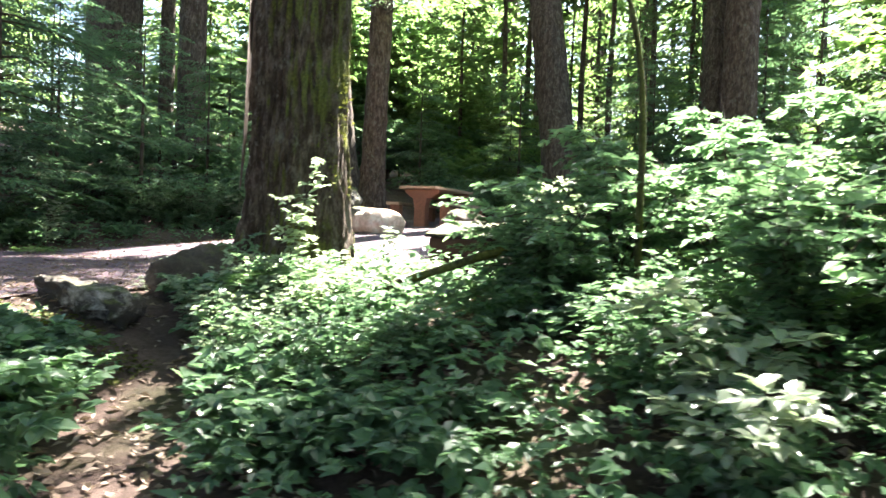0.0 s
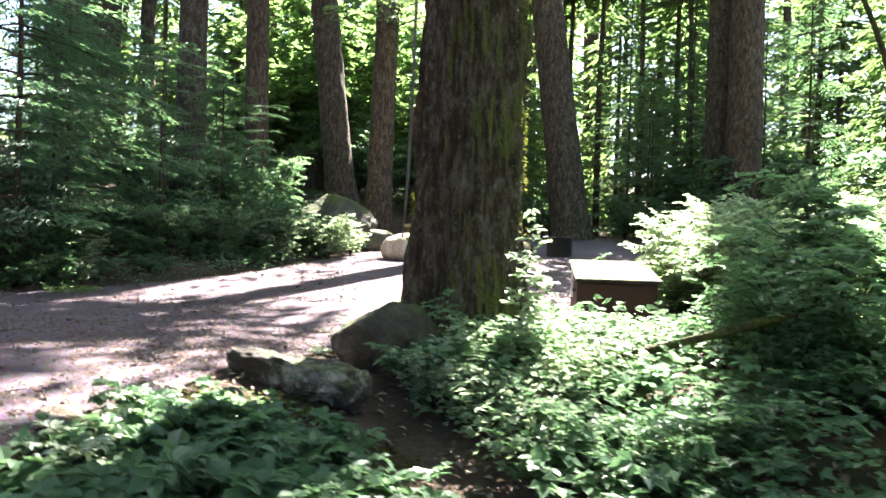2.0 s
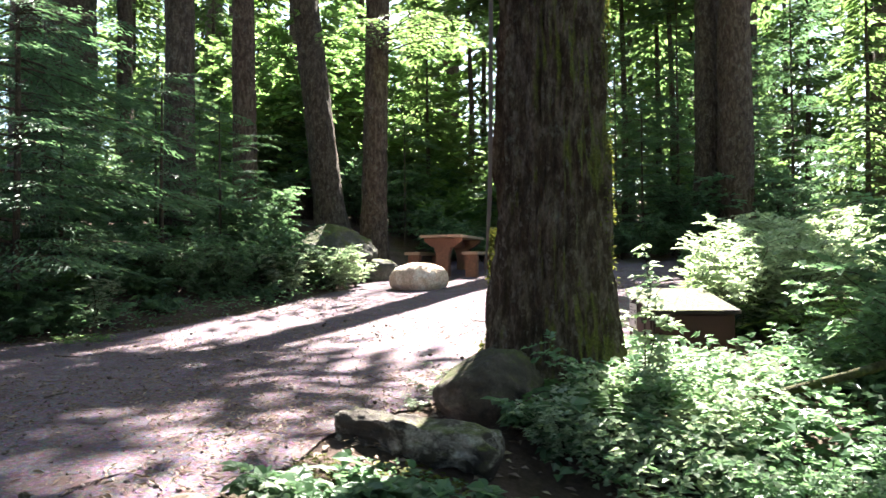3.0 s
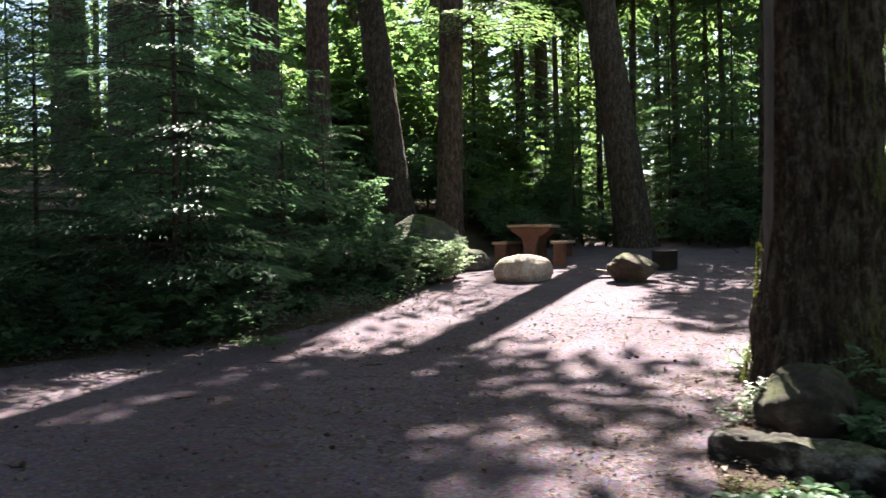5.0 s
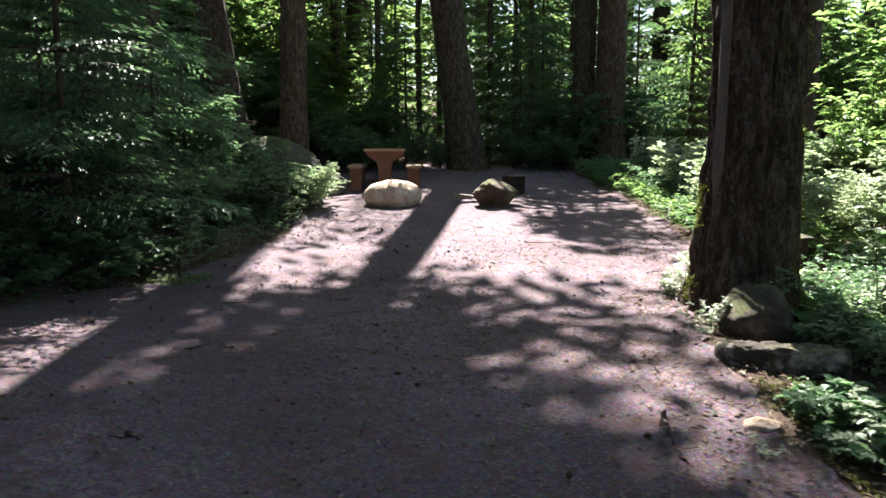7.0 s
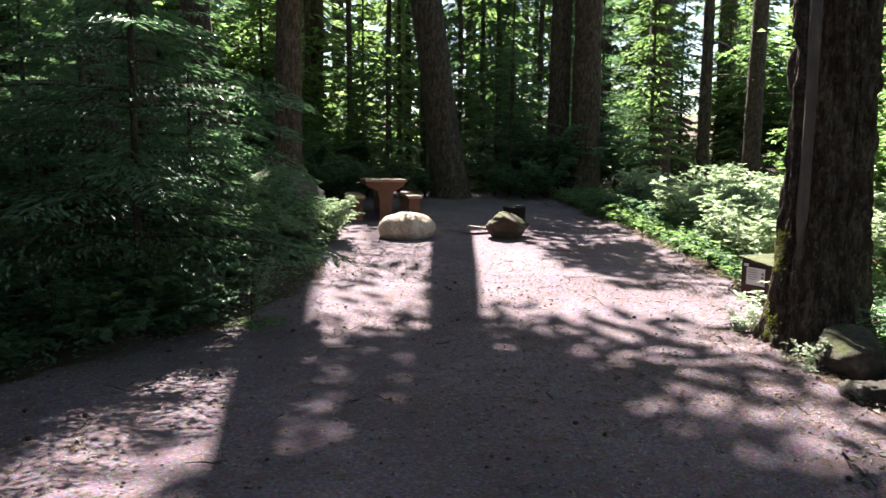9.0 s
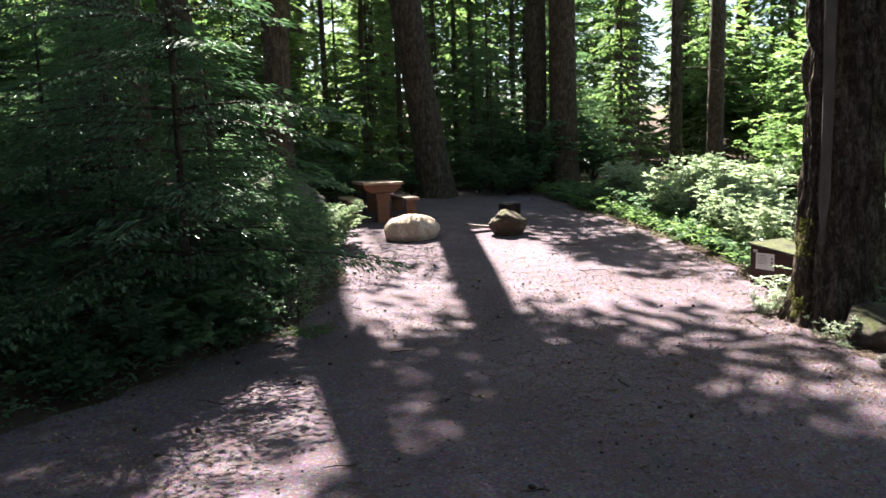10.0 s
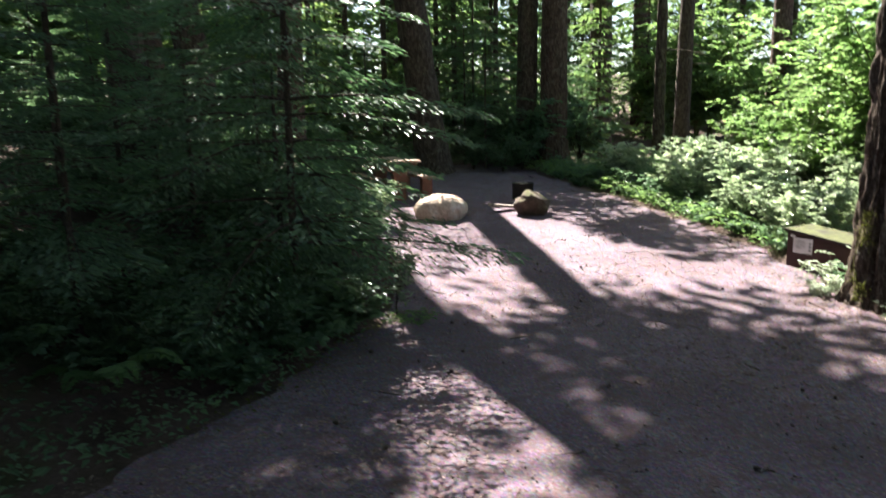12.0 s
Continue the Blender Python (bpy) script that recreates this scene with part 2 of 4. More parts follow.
def stone_material(name, low, high, moss=0.0, scale=4.0):
    m, nt, p = material(name)
    v = coords(nt)
    col = ramp(nt, noise_tex(nt, v, scale, 10, 0.72), [(0.36, tuple(c * 0.7 for c in low)), (0.5, low), (0.66, high)])
    speck = ramp(nt, noise_tex(nt, v, 60, 3), [(0.4, (0.8, 0.8, 0.8)), (0.65, (1.15, 1.15, 1.15))])
    col = mix(nt, 0.6, col, speck, "MULTIPLY")
    crack = ramp(nt, noise_tex(nt, v, scale * 3.1, 6, 0.6), [(0.47, (1, 1, 1)), (0.5, (0.35, 0.33, 0.3)), (0.53, (1, 1, 1))])
    col = mix(nt, 0.45, col, crack, "MULTIPLY")
    if moss:
        g = nt.nodes.new("ShaderNodeNewGeometry")
        sep = nt.nodes.new("ShaderNodeSeparateXYZ")
        nt.links.new(g.outputs["Normal"], sep.inputs[0])
        add = nt.nodes.new("ShaderNodeMath")
        add.operation = "MULTIPLY_ADD"
        add.inputs[1].default_value = 0.28
        nt.links.new(sep.outputs["Z"], add.inputs[0])
        nt.links.new(noise_tex(nt, v, 3.5, 6, 0.7), add.inputs[2])
        f = ramp(nt, add.outputs[0], [(0.72 - 0.2 * moss, (0, 0, 0)), (0.86 - 0.2 * moss, (0.9, 0.9, 0.9))])
        green = ramp(nt, noise_tex(nt, v, 80, 3), [(0.3, (0.035, 0.045, 0.01)), (0.7, (0.13, 0.14, 0.03))])
        col = mix(nt, f, col, green)
    nt.links.new(col, p.inputs["Base Color"])
    p.inputs["Roughness"].default_value = 0.88
    bump(nt, noise_tex(nt, v, 9, 12, 0.75), 0.9, 0.07, p)
    return m


def wood_material(name, low, high, grain_axis=(14, 1.2, 14)):
    m, nt, p = material(name)
    v = coords(nt, grain_axis)
    col = ramp(nt, noise_tex(nt, v, 2.5, 8, 0.7), [(0.3, low), (0.7, high)])
    wear = ramp(nt, noise_tex(nt, coords(nt), 5, 5), [(0.4, (0.75, 0.75, 0.75)), (0.7, (1.15, 1.13, 1.1))])
    nt.links.new(mix(nt, 0.8, col, wear, "MULTIPLY"), p.inputs["Base Color"])
    p.inputs["Roughness"].default_value = 0.72
    bump(nt, noise_tex(nt, v, 5, 8, 0.7), 0.35, 0.01, p)
    return m


def paint_material(name, colour, rough=0.5, metal=0.0, dirt=(0.06, 0.05, 0.04)):
    m, nt, p = material(name)
    v = coords(nt)
    f = ramp(nt, noise_tex(nt, v, 7, 8, 0.75), [(0.45, (0, 0, 0)), (0.75, (0.7, 0.7, 0.7))])
    nt.links.new(mix(nt, f, colour, dirt), p.inputs["Base Color"])
    p.inputs["Roughness"].default_value, p.inputs["Metallic"].default_value = rough, metal
    bump(nt, noise_tex(nt, v, 30, 4), 0.12, 0.01, p)
    return m


GRAVEL, SOIL = gravel_material(), soil_material()
BARK = bark_material("grey_brown_bark", (0.072, 0.05, 0.038), (0.19, 0.15, 0.125))
BARK_RED = bark_material("red_brown_bark", (0.09, 0.055, 0.041), (0.22, 0.16, 0.132))
BARK_MOSS = bark_material("mossy_bark", (0.07, 0.046, 0.032), (0.23, 0.18, 0.145), moss=0.45)
TWIG = bark_material("twig_bark", (0.075, 0.055, 0.04), (0.16, 0.125, 0.095))
TWIG_MOSS = bark_material("mossy_twig_bark", (0.08, 0.075, 0.03), (0.16, 0.15, 0.06), moss=1.5)
NEEDLE = leaf_material("hemlock_needles", [(0.0, (0.052, 0.104, 0.062)), (0.5, (0.09, 0.162, 0.092)), (1.0, (0.15, 0.226, 0.13))], 0.48, 0.42)
NEEDLE_FAR = leaf_material("conifer_needles", [(0.0, (0.068, 0.116, 0.054)), (0.5, (0.12, 0.185, 0.08)), (1.0, (0.19, 0.25, 0.11))], 0.6, 0.55)
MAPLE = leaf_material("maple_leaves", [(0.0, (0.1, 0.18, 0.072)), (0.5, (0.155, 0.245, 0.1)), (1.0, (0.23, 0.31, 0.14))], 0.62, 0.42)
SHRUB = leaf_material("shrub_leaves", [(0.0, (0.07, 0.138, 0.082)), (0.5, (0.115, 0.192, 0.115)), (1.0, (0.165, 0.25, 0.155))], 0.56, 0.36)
# paler leaf green, with the sun's whitish sheen put into the colour
BRIGHT = leaf_material("sunlit_tint_leaves", [(0.0, (0.19, 0.26, 0.175)), (0.5, (0.28, 0.34, 0.255)), (1.0, (0.4, 0.445, 0.36))], 0.56, 0.28)
FERN = leaf_material("fern_fronds", [(0.0, (0.055, 0.115, 0.042)), (1.0, (0.11, 0.19, 0.07))], 0.45, 0.5)
DRYLEAF = leaf_material("dry_litter", [(0.0, (0.13, 0.085, 0.07)), (0.5, (0.25, 0.18, 0.145)), (1.0, (0.42, 0.34, 0.3))], 0.1, 0.8)

# ---- ground and drive ----
xs = np.unique(np.concatenate([np.linspace(-12, 12, 111), np.linspace(-40, 40, 51), np.linspace(-400, 400, 41)]))
ys = np.unique(np.concatenate([np.linspace(-6, 24, 131), np.linspace(-40, 60, 61), np.linspace(-400, 400, 41)]))
gx, gy = np.meshgrid(xs, ys, indexing="xy")
gz = land(gx, gy)
gz += 7 * smooth(24, 110, np.hypot(gx, gy))
thing("ground", "brown forest floor of needle litter and moss", "ground", kind="structure",
      data=mesh_of("ground", np.stack([gx, gy, gz], -1).reshape(-1, 3), grid_faces(len(ys), len(xs), False), SOIL))

# the drive: strips between its ragged edges, in one sheet that follows the land
dy = np.linspace(-2.5, 19, 256)
rows = []
for y in dy:
    y_in = min(y, 18.8)
    lo = max(float(left_x(y)), -45.0)
    hi = float(right_x(y_in))
    k = np.concatenate([np.linspace(0, 0.45, 20, endpoint=False), np.linspace(0.45, 1, 90)]) if lo < -20 else np.linspace(0, 1, 110)
    x = lo + (hi - lo) * k
    wob = (fbm(x * 1.7, 0 * x + y * 1.7, 0 * x + 8.0) - 0.5) * 0.5
    wob2 = (fbm(x * 6, 0 * x + y * 6, 0 * x + 4.0) - 0.5) * 0.2
    edge = np.minimum(k, 1 - k) * 110 < 8
    x = x + np.where(edge, wob + wob2, 0)
    yy = np.full_like(x, y) + (0.9 * (fbm(x * 0.8, 0 * x, 0 * x + 2.0) - 0.5) if y < -2.45 else 0)
    rows.append(np.stack([x, yy, land(x, yy) + 0.012 + 0.012 * fbm(x * 3, 0 * x + y * 3, 0 * x)], -1))
dv = np.stack(rows)
thing("road", "packed pinkish-brown gravel drive littered with needles", "road", kind="structure",
      data=mesh_of("road", dv.reshape(-1, 3), grid_faces(len(rows), dv.shape[1], False), GRAVEL))


# ---- trees with bare trunks ----
def trunk_mesh(r, h, lean, flare, seed, sides=40, ridge=0.035, hole=None, fine=7.0):
    zs = np.concatenate([np.linspace(-0.4, fine, int(fine * (24 if sides > 100 else 8 if sides > 30 else 4))), np.linspace(fine + 0.4, h, 22)])
    th = np.arange(sides) * 2 * math.pi / sides
    Z, T = np.meshgrid(zs, th, indexing="ij")
    rad = r * (1 - 0.75 * np.clip(Z, 0, None) / h) + flare * r * np.exp(-np.clip(Z, 0, None) / 0.45)
    rad *= 1 + 0.12 * flare * np.sin(T * 5 + seed) * np.exp(-np.clip(Z, 0, None) / 0.5) + 0.08 * (fbm(np.cos(T) * 1.2 + seed, np.sin(T) * 1.2, Z * 0.35) - 0.5)
    cx, cy = np.cos(T) * 6 + seed * 3, np.sin(T) * 6
    a = fbm(cx, cy, Z * 2.0, 3)
    plates = 1 - np.abs(2 * a - 1) * 2.2
    fine_n = fbm(cx * 3.5, cy * 3.5, Z * 6.5, 3) - 0.5
    rad = rad + ridge * np.clip(-plates, -1, 0.6) * 0.9 + ridge * fine_n
    if hole:
        for ang, hz, w, hh, deep in hole:
            dt = (T - ang + math.pi) % (2 * math.pi) - math.pi
            rad = rad - deep * np.exp(-(dt / w) ** 2 - ((Z - hz) / hh) ** 2)
    x = rad * np.cos(T) + lean[0] * Z
    y = rad * np.sin(T) + lean[1] * Z
    return np.stack([x, y, Z], -1).reshape(-1, 3), grid_faces(len(zs), sides)


def bough(rg, start, ang, length, droop, leaf, per=3, gap=0.085, flat=0.25):
    """A flat drooping conifer bough. Returns (tube path, leaf arrays)."""
    n = max(4, int(length / gap))
    s = np.linspace(0.12, 1, n)
    out = np.array([math.cos(ang), math.sin(ang), 0])
    side = np.array([-math.sin(ang), math.cos(ang), 0])
    rise = 0.12 * s * length - droop * (s ** 2) * length
    pts = start + out * (s * length)[:, None] + np.array([0, 0, 1]) * rise[:, None]
    lat = 0.42 * length * np.sin(np.pi * np.clip(s * 0.9 + 0.1, 0, 1)) ** 0.7 * (1.02 - 0.55 * s) + 0.05
    B, D = [], []
    for sgn in (-1, 1):
        for q in range(per):
            k = (q + rg.random(n)) / per
            base = pts + (side * sgn * 0.9 + out * 0.45) * (lat * k)[:, None]
            base = base + np.array([0, 0, -1.0]) * (flat * lat * k ** 2)[:, None] + rg.normal(0, 0.012 + 0.02 * leaf, (n, 3))
            d = side * sgn * (0.55 + 0.5 * rg.random(n))[:, None] + out * (0.75 + 0.4 * rg.random(n))[:, None] + np.array([0, 0, -1.0]) * (0.1 + 0.35 * rg.random(n))[:, None]
            B.append(base)
            D.append(d)
    B, D = np.concatenate(B), np.concatenate(D)
    U = np.array([0, 0, 1.0]) + rg.normal(0, 0.22, (len(B), 3))
    sel = np.linspace(0, n - 1, 4).astype(int)
    tube = (np.concatenate([start[None], pts[sel]]), np.linspace(1, 0.15, 5) * (0.006 + 0.007 * length))
    return tube, (B, unit(D), unit(U), leaf * (0.7 + 0.6 * rg.random(len(B))))


def conifer_meshes(seed, h, reach, z0, z1, whorls, per_whorl, leaf, aspect=0.4, gap=0.085, per=3, material=None, droop=0.32, tip=0.25):
    """Boughs of a conifer between heights z0 and z1. Returns limb mesh, needle mesh."""
    rg = np.random.default_rng(seed)
    paths, L = [], []
    for i in range(whorls):
        z = z0 + (z1 - z0) * (i + rg.random() * 0.7) / whorls
        k = (h - z) / (h - z0)
        for j in range(per_whorl):
            ang = rg.random() * 2 * math.pi
            length = reach * (tip + (1 - tip) * k) * (0.45 + 0.7 * rg.random())
            tube, lf = bough(rg, np.array([0, 0, z]), ang, length, droop * (0.6 + 0.8 * rg.random()), leaf, per, gap)
            paths.append(tube)
            L.append(lf)
    B, D, U, S = (np.concatenate([l[i] for l in L]) for i in range(4))
    v, f = leaves(B, D, U, S, S * aspect, 0.15)
    tv, tf = tubes(paths, 3)
    return mesh_of("branchwork", tv, tf, TWIG), mesh_of("foliage", v, f, material or NEEDLE, False)


CROWN = [conifer_meshes(50 + i, 34, 4.0, 11 + i, 33, 26, 5, 0.62, 0.42, 0.42, 2, NEEDLE_FAR, 0.35) for i in range(3)]
# crowns above view, their heights chosen for where shade should fall
CROWN += [conifer_meshes(57 + i, 38, 3.1, 16.0 + 1.5 * i, 36, 24, 6, 0.5, 0.42, 0.36, 2, NEEDLE_FAR, 0.35) for i in range(2)]
# low crown, out of view, added to shade the right of the drive
CROWN += [conifer_meshes(64, 19, 1.75, 7.2, 14.5, 13, 6, 0.36, 0.42, 0.32, 2, NEEDLE_FAR, 0.3)]


def tall_tree(label, x, y, r, lean=(0, 0), mat=BARK, seed=0, h=34, crown=True, sides=40, hole=None, z=None, flare=0.35, ridge=0.03, turn=0.0, fine=7.0):
    ob = thing("conifer_tree", label, "tree", pose(x, y, land1(x, y) if z is None else z), group="tall trees of the wood")
    v, f = trunk_mesh(r, h, lean, flare, seed, sides, ridge, hole, fine)
    part("trunk", mesh_of("trunk", v, f, mat), None, ob)
    if not crown:
        rb = np.random.default_rng(seed)
        for q in range(4):
            zz, aa, ln = 2.2 + 1.5 * q + rb.random(), rb.random() * 6.28, 0.5 + 0.9 * rb.random()
            k = np.linspace(0, 1, 5)
            pts = np.stack([lean[0] * zz + (r * 0.8 + ln * k) * math.cos(aa), lean[1] * zz + (r * 0.8 + ln * k) * math.sin(aa), zz + 0.1 * k - 0.3 * ln * k ** 2], -1)
            part("dead_branch", mesh_of("dead_branch", *tubes([(pts, 0.022 - 0.017 * k)], 5), TWIG), None, ob)
    if crown:
        lift = crown if isinstance(crown, (int, float)) and crown is not True else 0
        limbs, needles = CROWN[seed % 3] if crown is True else CROWN[5] if crown == "low" else CROWN[3 + seed % 2]
        m = pose(lean[0] * 14 - (1.8 if crown == "low" else 0), lean[1] * 14, lift, 0, 0, turn + seed * 57) @ Matrix.Scale(0.85 if crown == "low" else 1.0 if lift else h / 34, 4)
        for nm, me in (("branchwork", limbs), ("crown", needles)):
            tagged(part(nm, me, None, ob), kind="stuff").matrix_basis = m
            # further crowns, out of view, added to shade the bank and drive
            if seed == 5:
                tagged(part(nm, CROWN[0][nm == "crown"], None, ob), kind="stuff").matrix_basis = pose(2.7, 0, 4.2, 0, 0, 40) @ Matrix.Diagonal((0.6, 0.6, 0.45, 1))
            if seed == 3:
                tagged(part(nm, CROWN[4][nm == "crown"], None, ob), kind="stuff").matrix_basis = m @ pose(1.3, 0.0, -3.0, 0, 0, 100) @ Matrix.Diagonal((0.6, 0.6, 1, 1))
            if seed == 2:
                tagged(part(nm, CROWN[4][nm == "crown"], None, ob), kind="stuff").matrix_basis = m @ pose(-0.2, 0.0, -3.2, 0, 0, 100) @ Matrix.Diagonal((0.8, 0.8, 1, 1))
                tagged(part(nm, CROWN[3][nm == "crown"], None, ob), kind="stuff").matrix_basis = m @ pose(0.3, 0.0, -0.5, 0, 0, 215) @ Matrix.Diagonal((0.62, 0.62, 1, 1))
            if lift:
                tagged(part(nm, me, None, ob), kind="stuff").matrix_basis = m @ pose(0, 0, 0.6, 0, 0, 100)
    return ob


MAIN = (0.70, 5.58)
tall_tree("stout old conifer with furrowed mossy bark beside the drive", *MAIN, 0.37, (0.004, 0.01), BARK_MOSS, 1, 34, True, 220,
          [(-1.83, 1.36, 0.07, 0.035, 0.11), (-1.5, 1.8, 0.16, 0.16, -0.015), (3.4, 2.6, 0.08, 3.0, 0.1), (3.66, 2.6, 0.1, 2.6, -0.035), (3.15, 0.5, 0.25, 0.5, -0.05)], -0.02, 0.42, 0.055, 30, 6.0)
tall_tree("dark leaning conifer at the end of the drive", -1.32, 17.0, 0.43, (-0.135, 0.0), BARK, 2, 34, "high", 56, None, 0.72, 0.35)
tall_tree("red-barked conifer beside the grey boulder", -5.03, 14.55, 0.28, (0.025, 0.0), BARK_RED, 3, 46, 6.0, 56, None, None, 0.4)
tall_tree("dark conifer leaning over the bank", -6.6, 15.6, 0.36, (-0.13, 0.0), BARK, 4, 46, 8.0, 48)
tall_tree("straight dark conifer on the bank", -9.5, 18.8, 0.36, (0.0, 0.0), BARK, 5, 34, True, 48)
tall_tree("straight brown conifer on the bank", -7.5, 13.5, 0.27, (-0.01, 0.0), BARK_RED, 6, 34, "high", 40)
tall_tree("brown conifer high on the bank", -7.65, 11.7, 0.3, (0.0, 0.0), BARK, 7, 34, "high", 40)
tall_tree("massive dark conifer among hemlocks", -11.9, 13.0, 0.62, (0.0, 0.0), BARK, 8, 34, True, 48)
tall_tree("slim dark conifer beside a massive one", -11.3, 14.0, 0.21, (0.0, 0.0), BARK, 9, 26, True, 30)
tall_tree("dark conifer, one of a close pair", 1.6, 18.1, 0.3, (0.01, 0.0), BARK, 10, 40, "low", 40)
tall_tree("brown furrowed conifer, one of a close pair", 2.2, 17.6, 0.38, (0.0, 0.0), BARK_RED, 11, 40, 2.0, 48)
tall_tree("dark straight conifer behind maples", 6.1, 22.3, 0.42, (0.0, 0.0), BARK, 12, 34, False, 36)
tall_tree("thin mossy conifer among maples", 5.2, 17.2, 0.17, (0.0, 0.0), BARK_MOSS, 13, 22, False, 30)
FAR = [(-5.5, 27, 0.24), (-5.1, 25, 0.25), (-1.28, 45, 0.6), (0.49, 46, 0.64), (-8.2, 40, 0.66), (-7.3, 46, 0.52), (12.4, 30, 0.46), (3.3, 30, 0.18), (9.2, 22, 0.3), (-14, 22, 0.45), (-17, 16, 0.5), (-4.95, 38, 0.4),
       (15, 24, 0.42), (7.8, 33, 0.4), (2.2, 38, 0.35), (-8.5, 29, 0.42), (-12, 33, 0.4), (-19, 27, 0.5), (18, 34, 0.45), (10.5, 41, 0.4), (5.0, 44, 0.4), (-6.5, 42, 0.4)]
# crowns out of view, added for shade; tree 1 itself is added too
HIGH = {1: 18.0, 2: True, 3: True, 9: True}
for i, (x, y, r) in enumerate(FAR):
    tall_tree("straight dark conifer deep in the wood", x, y, r, (0 if i == 1 else rng.normal(0, 0.012), 0), BARK if i % 3 else BARK_RED, 20 + i, 58 if i == 1 else 30 + (i * 7) % 6, HIGH.get(i, x < -16), 18, None, None, 0.3, 0.03, 0, 7.0)

# ---- far woods, foliage to the ground ----
FAR_SETS = [conifer_meshes(80 + i, 20, 3.2, 0.6, 19.6, 32, 5, 0.55, 0.38, 0.38, 2, NEEDLE_FAR, 0.3) for i in range(3)]
wood_proto = []
for i, (limbs, needles) in enumerate(FAR_SETS):
    t_me = mesh_of("trunk", *tubes([(np.array([(0, 0, -0.4), (0.05, 0.02, 4), (-0.04, 0.03, 10), (0, 0, 20)]), np.array([0.2, 0.16, 0.11, 0.02]))], 9), BARK)
    wood_proto.append((t_me, needles))


def wood_tree(x, y, s, i):
    ob = thing("conifer_tree", "young green conifer with boughs to the ground", "tree", pose(x, y, land1(x, y) + 7 * float(smooth(24, 110, math.hypot(x, y))) - 0.1, 0, 0, i * 73) @ Matrix.Scale(s, 4), group="young trees of the wood")
    for nm, me in zip(("trunk", "crown"), wood_proto[i % 3]):
        tagged(part(nm, me, None, ob), kind="" if nm == "trunk" else "stuff")


k = 0
for ring, (dist, count) in enumerate(((24, 13), (31, 17), (40, 20), (52, 20))):
    for j in range(count):
        a = radians(-62 + 124 * (j + 0.7 * rng.random()) / count)
        d = dist * (0.9 + 0.25 * rng.random())
        x, y = -2 + d * math.sin(a), d * math.cos(a)
        size = 0.55 + 0.5 * rng.random() + 0.1 * ring
        if y < 29:
            size = min(size, 0.42 if x > -9 else 0.6)
        wood_tree(x, y, size, k)
        k += 1
for x, y, size in ((0.3, 22.5, 0.6), (-5.8, 25.0, 0.7), (10.5, 34, 0.8), (13.5, 37, 0.6), (7.6, 33, 0.75), (16.5, 36, 0.5), (9.3, 30, 0.6), (5.2, 31, 0.7), (-2.2, 27, 0.6), (2.2, 28, 0.65)):
    wood_tree(x, y, size, k)
    k += 1
# slim understorey conifers beyond the table, bare below; unseen crowns added for shade
MID = [conifer_meshes(90 + i, 12.5, 1.7, 6.9, 10.2, 11, 7, 0.36, 0.42, 0.3, 2, NEEDLE_FAR, 0.3, 0.5) for i in range(2)]
mid_trunk = mesh_of("trunk", *tubes([(np.array([(0, 0, -0.4), (0.05, 0.02, 4), (-0.04, 0.03, 7), (0, 0, 10.6)]), np.array([0.1, 0.085, 0.06, 0.015]))], 9), BARK)
for i, (x, y) in enumerate(((-5.2, 21.6), (-3.9, 21.2), (-2.7, 21.9), (-1.7, 21.3), (-0.6, 21.5), (0.7, 21.9), (1.9, 21.2))):
    ob = thing("conifer_tree", "slim bare-stemmed conifer, its unseen high crown added for shade", "tree", pose(x, y, land1(x, y), 0, 0, i * 81), group="young trees of the wood")
    part("trunk", mid_trunk, None, ob)
    tagged(part("branchwork", MID[i % 2][0], None, ob), kind="stuff")
    tagged(part("crown", MID[i % 2][1], None, ob), kind="stuff")
# unseen ring of young trees round the back, added for surrounding light
for j in range(14):
    a = radians(70 + 220 * j / 13)
    wood_tree(-1 + 17 * math.sin(a), 0 + 15 * math.cos(a), 0.8 + 0.3 * rng.random(), k + j)

# unseen tall trees added behind the walk; their crowns close off sky light
for i, (x, y) in enumerate([(-11, -3.5), (-6.5, -6), (-1.5, -5.5), (3.5, -4.5), (7.5, -1.5), (-14, 3), (9.5, 3.5), (-4, -11), (2, -11), (-9.5, -10), (8, -8), (-9.6, 1.4), (-8.2, -3.0), (-3.9, -3.2)]):
    tall_tree("tall unseen conifer behind the road, added to block sky light", x, y, 0.35 + 0.1 * rng.random(), (0, 0), BARK, 50 + i, 33, True, 20)

# ---- hemlocks on the bank ----
HEM = [conifer_meshes(30 + i, h, rch, 0.3, h, wh, 4, 0.085, 0.34, 0.07, 4, NEEDLE, 0.26, 0.5) for i, (h, rch, wh) in enumerate(((4.6, 1.75, 14), (3.6, 1.5, 12), (6.5, 1.9, 19)))]
HEM.append(conifer_meshes(37, 6.5, 2.15, 0.5, 3.5, 14, 5, 0.085, 0.34, 0.07, 4, NEEDLE, 0.24, 0.6))
HEM_H = (4.6, 3.6, 6.5, 5.6)
hem_trunk = [mesh_of("trunk", *tubes([(np.array([(0, 0, -0.2), (0.02, 0.01, h * 0.4), (0, 0, h)]), np.array([0.045, 0.032, 0.006]))], 8), TWIG) for h in HEM_H]


